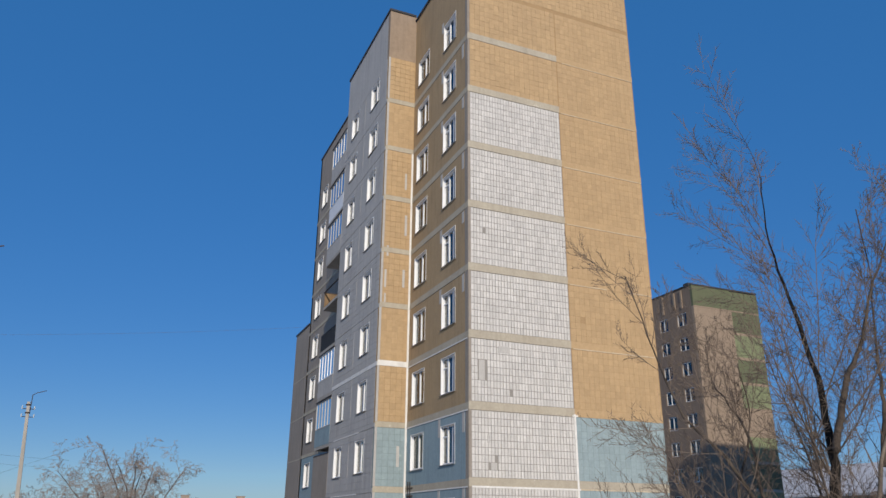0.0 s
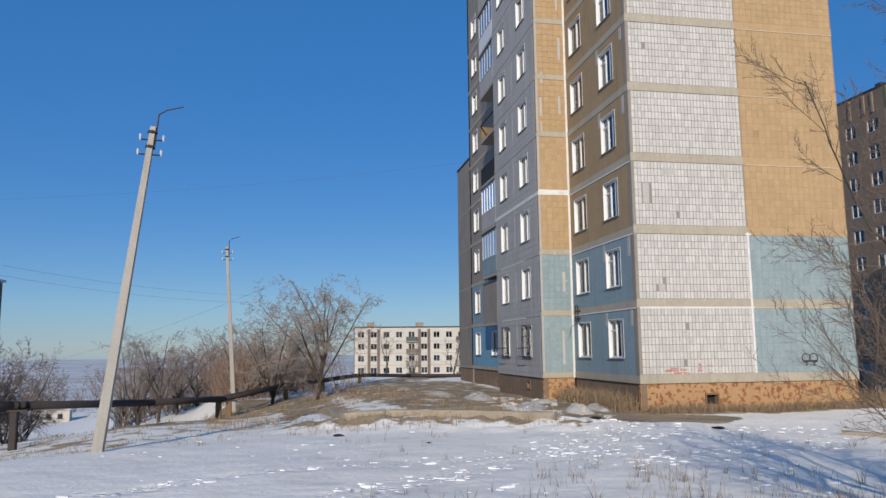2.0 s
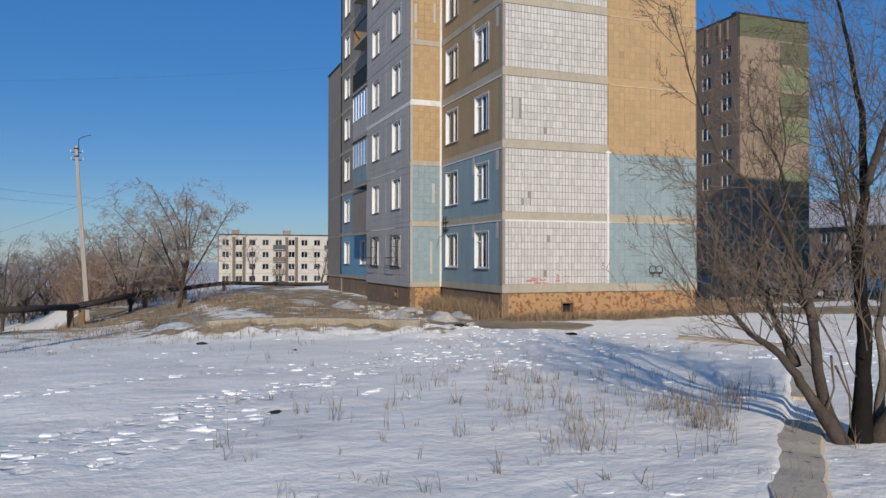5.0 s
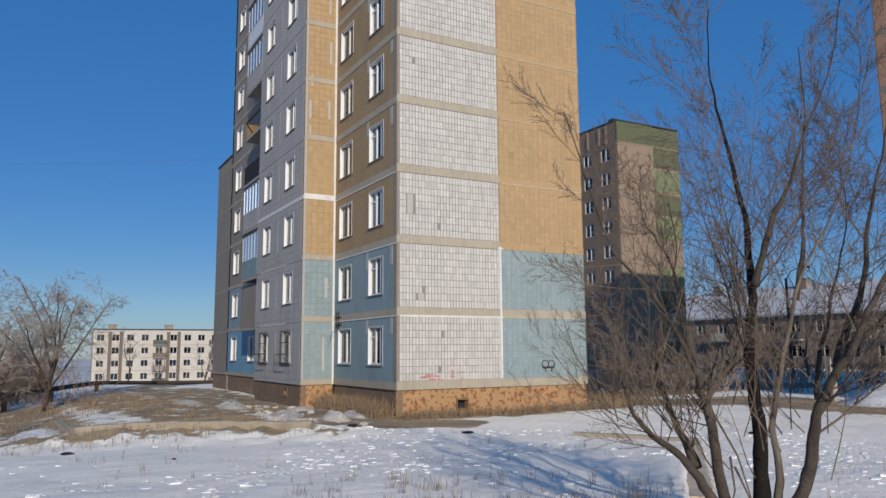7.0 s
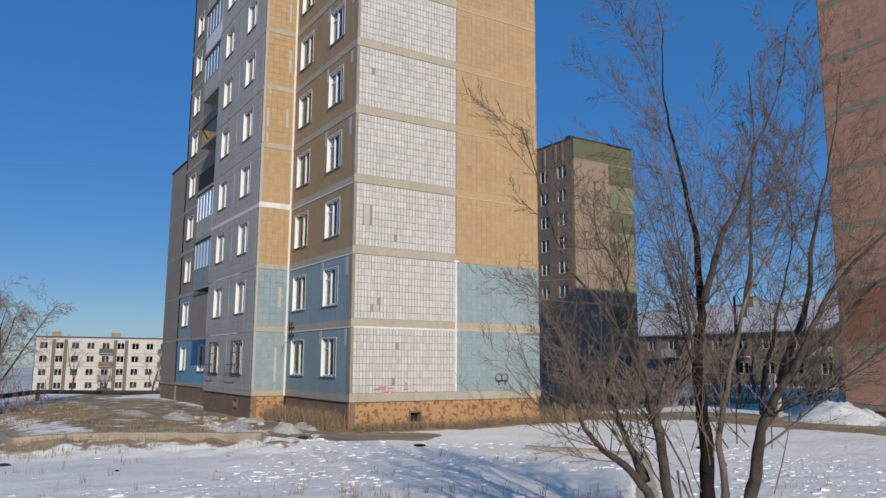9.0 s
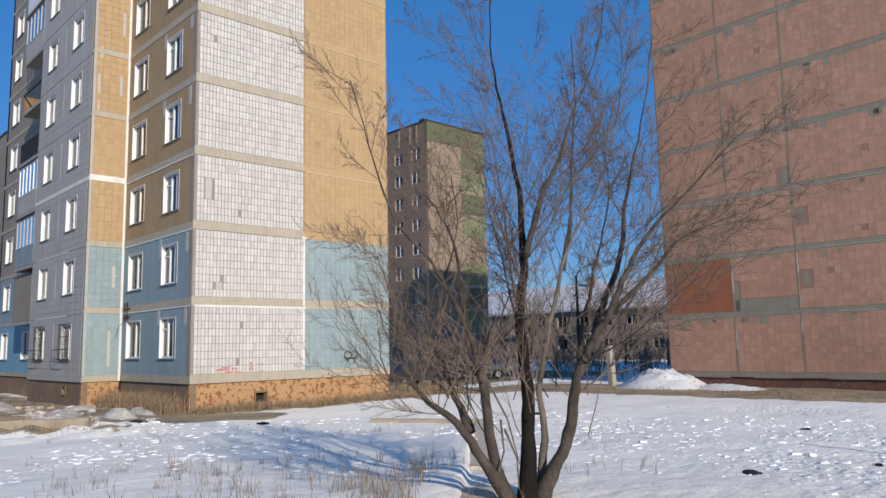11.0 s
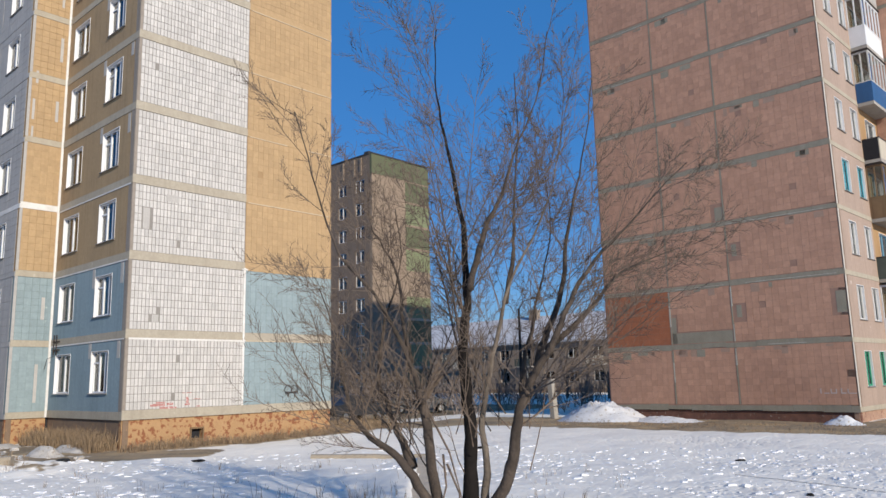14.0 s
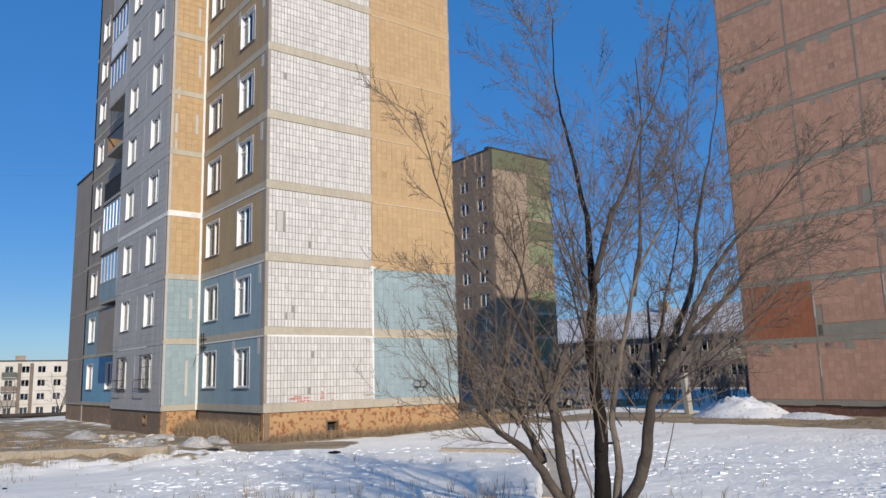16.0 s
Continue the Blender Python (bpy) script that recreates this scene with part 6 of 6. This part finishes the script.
    # suckers round the foot
    for i in range(30):
        a = r.uniform(0, 6.28)
        p = right * r.uniform(-1.1, 0.9) + back * r.uniform(-0.3, 0.4) + Vector((0, 0, r.uniform(0.7, 1.7)))
        way = Vector((math.cos(a) * 0.6, math.sin(a) * 0.6, 1)) - right * 0.25
        sp, sr = limb(crown, p, way, r.uniform(0.8, 1.7), 0.008, r, 0, 0.2, 0.3, 5, 3, 0.35)
        spread(crown, sp, sr, r, 2, 5, 0.45, 45, 0.2, 0, 0.2, 0.0024)
    part("crown", crown, "twig", b, "tangle of fine bare branches")
    return b


near_tree()


def leafless_tree(x, y, height, label, seed, twig="far_twig", bark="bark", thin=0.012, spreadness=1.0, droop=0.0, stems=3, group="", count=8, ratio=0.42, fork=0.34, level=3, wander=0.3):
    g = ground_height(x, y, False) - 0.1
    b = thing("tree", label, "tree", pose(x, y, g), group)
    r = random.Random(seed)
    tr, cr = Mesh(), Mesh()
    p0, r0 = limb(tr, (0, 0, -0.2), (0.05, 0, 1), height * fork, height * 0.017, r, wander=0.12, sides=8, tip=0.75)
    for s in range(stems):
        a = 2 * math.pi * (s + r.random() * 0.6) / stems
        way = Vector((math.cos(a) * 0.55 * spreadness, math.sin(a) * 0.55 * spreadness, 1))
        start = p0[r.choice((3, 4, 5, 6))]
        pts, rad = limb(tr, start, way, height * r.uniform(0.55, 0.8) * (1.12 - fork), height * 0.0078, r, droop, 0.5, wander, 8, 6, 0.18)
        spread(cr, pts, [x * 0.8 for x in rad], r, level, count, ratio, 55, 0.2, droop, 0.12, thin)
    part("trunk", tr, bark, b, smooth=True)
    part("crown", cr, twig, b)
    return b


t2 = polar(1.1, 47)
leafless_tree(t2[0], t2[1], 9.4, "round-crowned leafless elm beside the pipe", 4, "pale_twig", "bark", 0.0095, 0.95, 1.0, 9, count=13, ratio=0.5, fork=0.27, level=4, wander=0.5)
t3 = polar(-2.2, 49)
leafless_tree(t3[0], t3[1], 7.4, "broad leafless tree leaning beside the thicket", 9, "pale_twig", "bark", 0.009, 1.4, 1.0, 8, count=11, ratio=0.5, fork=0.15, level=4, wander=0.5)
for i, (a, d, h) in enumerate(((-24, 52, 10.2), (-22.6, 50, 10.0), (-21.2, 53, 9.6), (-25.6, 48, 9.6), (-27.3, 47, 9.4), (-19.8, 55, 9.0), (-23.3, 47, 7.6), (-28.5, 44, 7.5), (-21.9, 48, 8.2), (-26.5, 50, 9.8))):
    x, y = polar(a, d)
    leafless_tree(x, y, h, "pale leafless sapling in front of the dark house", 30 + i, "shade_twig", "pale_bark", 0.011, 0.9, 0.6, 6, "saplings by the dark house", count=11, ratio=0.45, fork=0.3, wander=0.5)
for i, (a, d, h) in enumerate(((-18.2, 64, 9.6), (-19.0, 66, 8.8), (-19.4, 60, 9.0), (-11.2, 72, 9.6), (-9.9, 70, 9.2), (-8.7, 74, 9.0), (-12.3, 78, 8.2), (-7.4, 78, 8.4), (-6.0, 76, 8.2), (-4.8, 70, 8.0))):
    x, y = polar(a, d)
    leafless_tree(x, y, h, "bushy round-topped leafless tree down the slope", 130 + i, "far_twig", "bark", 0.010, 1.3, 0.9, 7, "trees down the slope", count=12, ratio=0.48, fork=0.25, wander=0.55)
for i, (a, d, h) in enumerate(((6.2, 110, 9), (8.4, 120, 8), (11.3, 118, 9), (83, 80, 9), (82.2, 92, 10), (84, 70, 8.5), (56.5, 76, 9), (59.5, 72, 8), (52, 84, 10), (49.5, 80, 9), (58, 90, 11), (54.2, 74, 8))):
    x, y = polar(a, d)
    leafless_tree(x, y, h, "tall leafless tree among the houses", 60 + i, "far_twig", "bark", 0.022, 0.9, 0.0, 3, "trees among the houses")


def thicket(label, spots, seed, twig, thin, shoots):
    """Many leafless shrubs grown into one another."""
    m = Mesh()
    r = random.Random(seed)
    for x, y, h in spots:
        g = ground_height(x, y, False) - 0.1
        for s in range(shoots):
            a = r.uniform(0, 6.28)
            way = Vector((math.cos(a) * r.uniform(0.1, 0.7), math.sin(a) * r.uniform(0.1, 0.7), 1))
            pts, rad = limb(m, (x + r.gauss(0, 0.3), y + r.gauss(0, 0.3), g), way, h * r.uniform(0.6, 1.1), thin * 2.2, r, 0.2, 0.1, 0.35, 5, 3, 0.4)
            spread(m, pts, rad, r, 2, 6, 0.4, 40, 0.15, 0.1, 0.2, thin)
    ob = part("thicket", m, twig)
    return tagged(ob, label, "thicket", kind="stuff")


rt = random.Random(8)
thicket("russet leafless brushwood behind the pipe", [(*polar(rt.uniform(-6.2, 0.8), rt.uniform(54, 66)), rt.uniform(2.2, 4.6)) for i in range(85)], 3, "brush", 0.012, 6)
thicket("russet shoots round the foot of the elm", [(*polar(rt.uniform(0.2, 5.0), rt.uniform(43, 54)), rt.uniform(0.8, 1.8)) for i in range(9)], 4, "brush", 0.010, 5)
thicket("grey-brown woodland edge along the valley", [(*polar(rt.uniform(-12.5, -3), rt.uniform(75, 110)), rt.uniform(3.0, 5.5)) for i in range(110)], 5, "far_twig", 0.026, 4)
thicket("low brush along the slope", [(*polar(rt.uniform(-28, -18), rt.uniform(46, 62)), rt.uniform(0.8, 1.9)) for i in range(60)], 6, "far_twig", 0.012, 5)
thicket("leafless bushes in the yard behind the road", [(*polar(rt.uniform(40, 60), rt.uniform(46, 68)), rt.uniform(1.6, 4.2)) for i in range(60)], 7, "far_twig", 0.013, 5)
thicket("far woods on the valley side", [(*polar(rt.uniform(-40, 16), rt.uniform(200, 330)), rt.uniform(5, 9)) for i in range(110)], 12, "far_twig", 0.05, 4)
thicket("leafless bushes beyond the red house", [(*polar(rt.uniform(80.8, 86), rt.uniform(60, 92)), rt.uniform(2, 6)) for i in range(40)], 13, "far_twig", 0.02, 4)

# ---- dead grass ----


def grass(label, spots, seed, material, name="dry_grass"):
    """Tufts of dead stalks; each spot is x, y, height, stalks, radius."""
    r = random.Random(seed)
    m = Mesh()
    for x, y, h, n, rad in spots:
        for i in range(n):
            a, q = r.uniform(0, 6.28), rad * math.sqrt(r.random())
            px, py = x + q * math.cos(a), y + q * math.sin(a)
            g = ground_height(px, py) - 0.02
            hh = h * r.uniform(0.45, 1.15)
            lx, ly = r.gauss(0, 0.28) * hh, r.gauss(0, 0.28) * hh
            w = 0.0024 + 0.0026 * r.random()
            w *= max(1.0, math.hypot(px - CX, py - CY) / 14)
            k = len(m.v)
            for t, s in ((0, 1), (0.6, 0.7)):
                for c in range(3):
                    e = 2.1 * c + a
                    m.v.append((px + lx * t * t + w * s * math.cos(e), py + ly * t * t + w * s * math.sin(e), g + hh * t))
            m.v.append((px + lx, py + ly, g + hh * 0.97))
            for c in range(3):
                c2 = (c + 1) % 3
                m.f.append((k + c, k + c2, k + 3 + c2, k + 3 + c))
                m.f.append((k + 3 + c, k + 3 + c2, k + 6))
    return tagged(part(name, m, material), label, "dry grass", kind="stuff")


rg = random.Random(77)
spots = []
for i in range(110):
    spots.append((*polar(rg.gauss(30, 7), rg.uniform(7.0, 13.5)), rg.uniform(0.15, 0.42), rg.randint(3, 9), rg.uniform(0.05, 0.22)))
for i in range(170):
    spots.append((*polar(rg.uniform(2, 60), rg.uniform(5.5, 21)), rg.uniform(0.1, 0.3), rg.randint(2, 6), rg.uniform(0.03, 0.2)))
for i in range(40):
    spots.append((*polar(rg.gauss(39, 2.2), rg.uniform(8.5, 10.5)), rg.uniform(0.2, 0.4), rg.randint(4, 10), rg.uniform(0.05, 0.2)))
grass("dead weed stalks poking through the snow", spots, 1, "weed", "dead_weeds")
spots = []
for i in range(420):
    spots.append((*polar(rg.uniform(-25, -2), rg.uniform(20, 37)), rg.uniform(0.06, 0.2), rg.randint(3, 8), 0.3))
for i in range(160):
    spots.append((*polar(rg.uniform(-1, 19), rg.uniform(22.3, 24.9)), rg.uniform(0.1, 0.32), rg.randint(3, 8), 0.25))
for i in range(520):
    spots.append((rg.uniform(-0.2, 10.5), rg.uniform(-1.25, -0.12), rg.uniform(0.12, 0.42), rg.randint(6, 12), 0.16))
for i in range(520):
    spots.append((-0.1 - 0.9 * rg.random() ** 1.5, rg.uniform(0.2, 6.5), rg.uniform(0.3, 0.85), rg.randint(6, 11), 0.16))
for i in range(300):
    t = rg.random()
    spots.append((-5.2 - 3.5 * t + rg.gauss(0, 1.4), 0.2 + 24 * t, rg.uniform(0.1, 0.3), rg.randint(4, 9), 0.25))
for i in range(300):
    spots.append((*polar(rg.uniform(2.5, 19), rg.uniform(24.8, 27)), rg.uniform(0.1, 0.25), rg.randint(4, 9), 0.2))
for i in range(300):
    spots.append((*polar(rg.uniform(-7, 4), rg.uniform(27, 46)), rg.uniform(0.1, 0.35), rg.randint(3, 8), 0.3))
for i in range(260):
    spots.append((rg.uniform(9.6, 14), rg.uniform(0.2, 4), rg.uniform(0.2, 0.55), rg.randint(6, 10), 0.25))
for i in range(420):
    spots.append((rg.uniform(15.6, 20.5), rg.uniform(-23, -3), rg.uniform(0.06, 0.16), rg.randint(4, 8), 0.3))
grass("straw-coloured dead grass along walls and paths", spots, 2, "straw")


def crust(label, count, seed):
    """Broken plates and crumbs of snow crust lying about."""
    r = random.Random(seed)
    m = Mesh()
    n = 0
    while n < count:
        az, d = r.uniform(-22, 92), 4.5 + 20 * r.random() ** 0.8
        x, y = polar(az, d)
        if bareness(x, y) > 0.3 or trodden(x, y) < r.uniform(0.03, 0.7):
            continue
        n += 1
        g = ground_height(x, y)
        s = r.choice((0.012, 0.015, 0.018, 0.022, 0.026, 0.032, 0.045, 0.07)) * r.uniform(0.8, 1.3)
        k, h, q = len(m.v), s * r.uniform(0.2, 0.4), r.randint(5, 7)
        tilt, turn = r.uniform(-0.25, 0.25), r.uniform(0, 6.28)
        for lift, f in ((-0.02, 1.0), (h * 0.6, 0.92), (h, 0.6)):
            for i in range(q):
                a = 2 * math.pi * i / q + turn
                e = s * f * (0.75 + 0.45 * ((i * 2654435 + n * 97) % 100) / 100)
                m.v.append((x + 1.5 * e * math.cos(a), y + e * math.sin(a), g + lift + tilt * e * math.cos(a)))
        for j in range(2):
            for i in range(q):
                i2 = (i + 1) % q
                m.f.append((k + j * q + i, k + j * q + i2, k + (j + 1) * q + i2, k + (j + 1) * q + i))
        m.f.append(tuple(k + 2 * q + i for i in range(q)))
    return tagged(part("snow_crust", m, "fresh_snow"), label, "snow", kind="stuff")


crust("broken bits of white snow crust strewn on the field", 2600, 5)
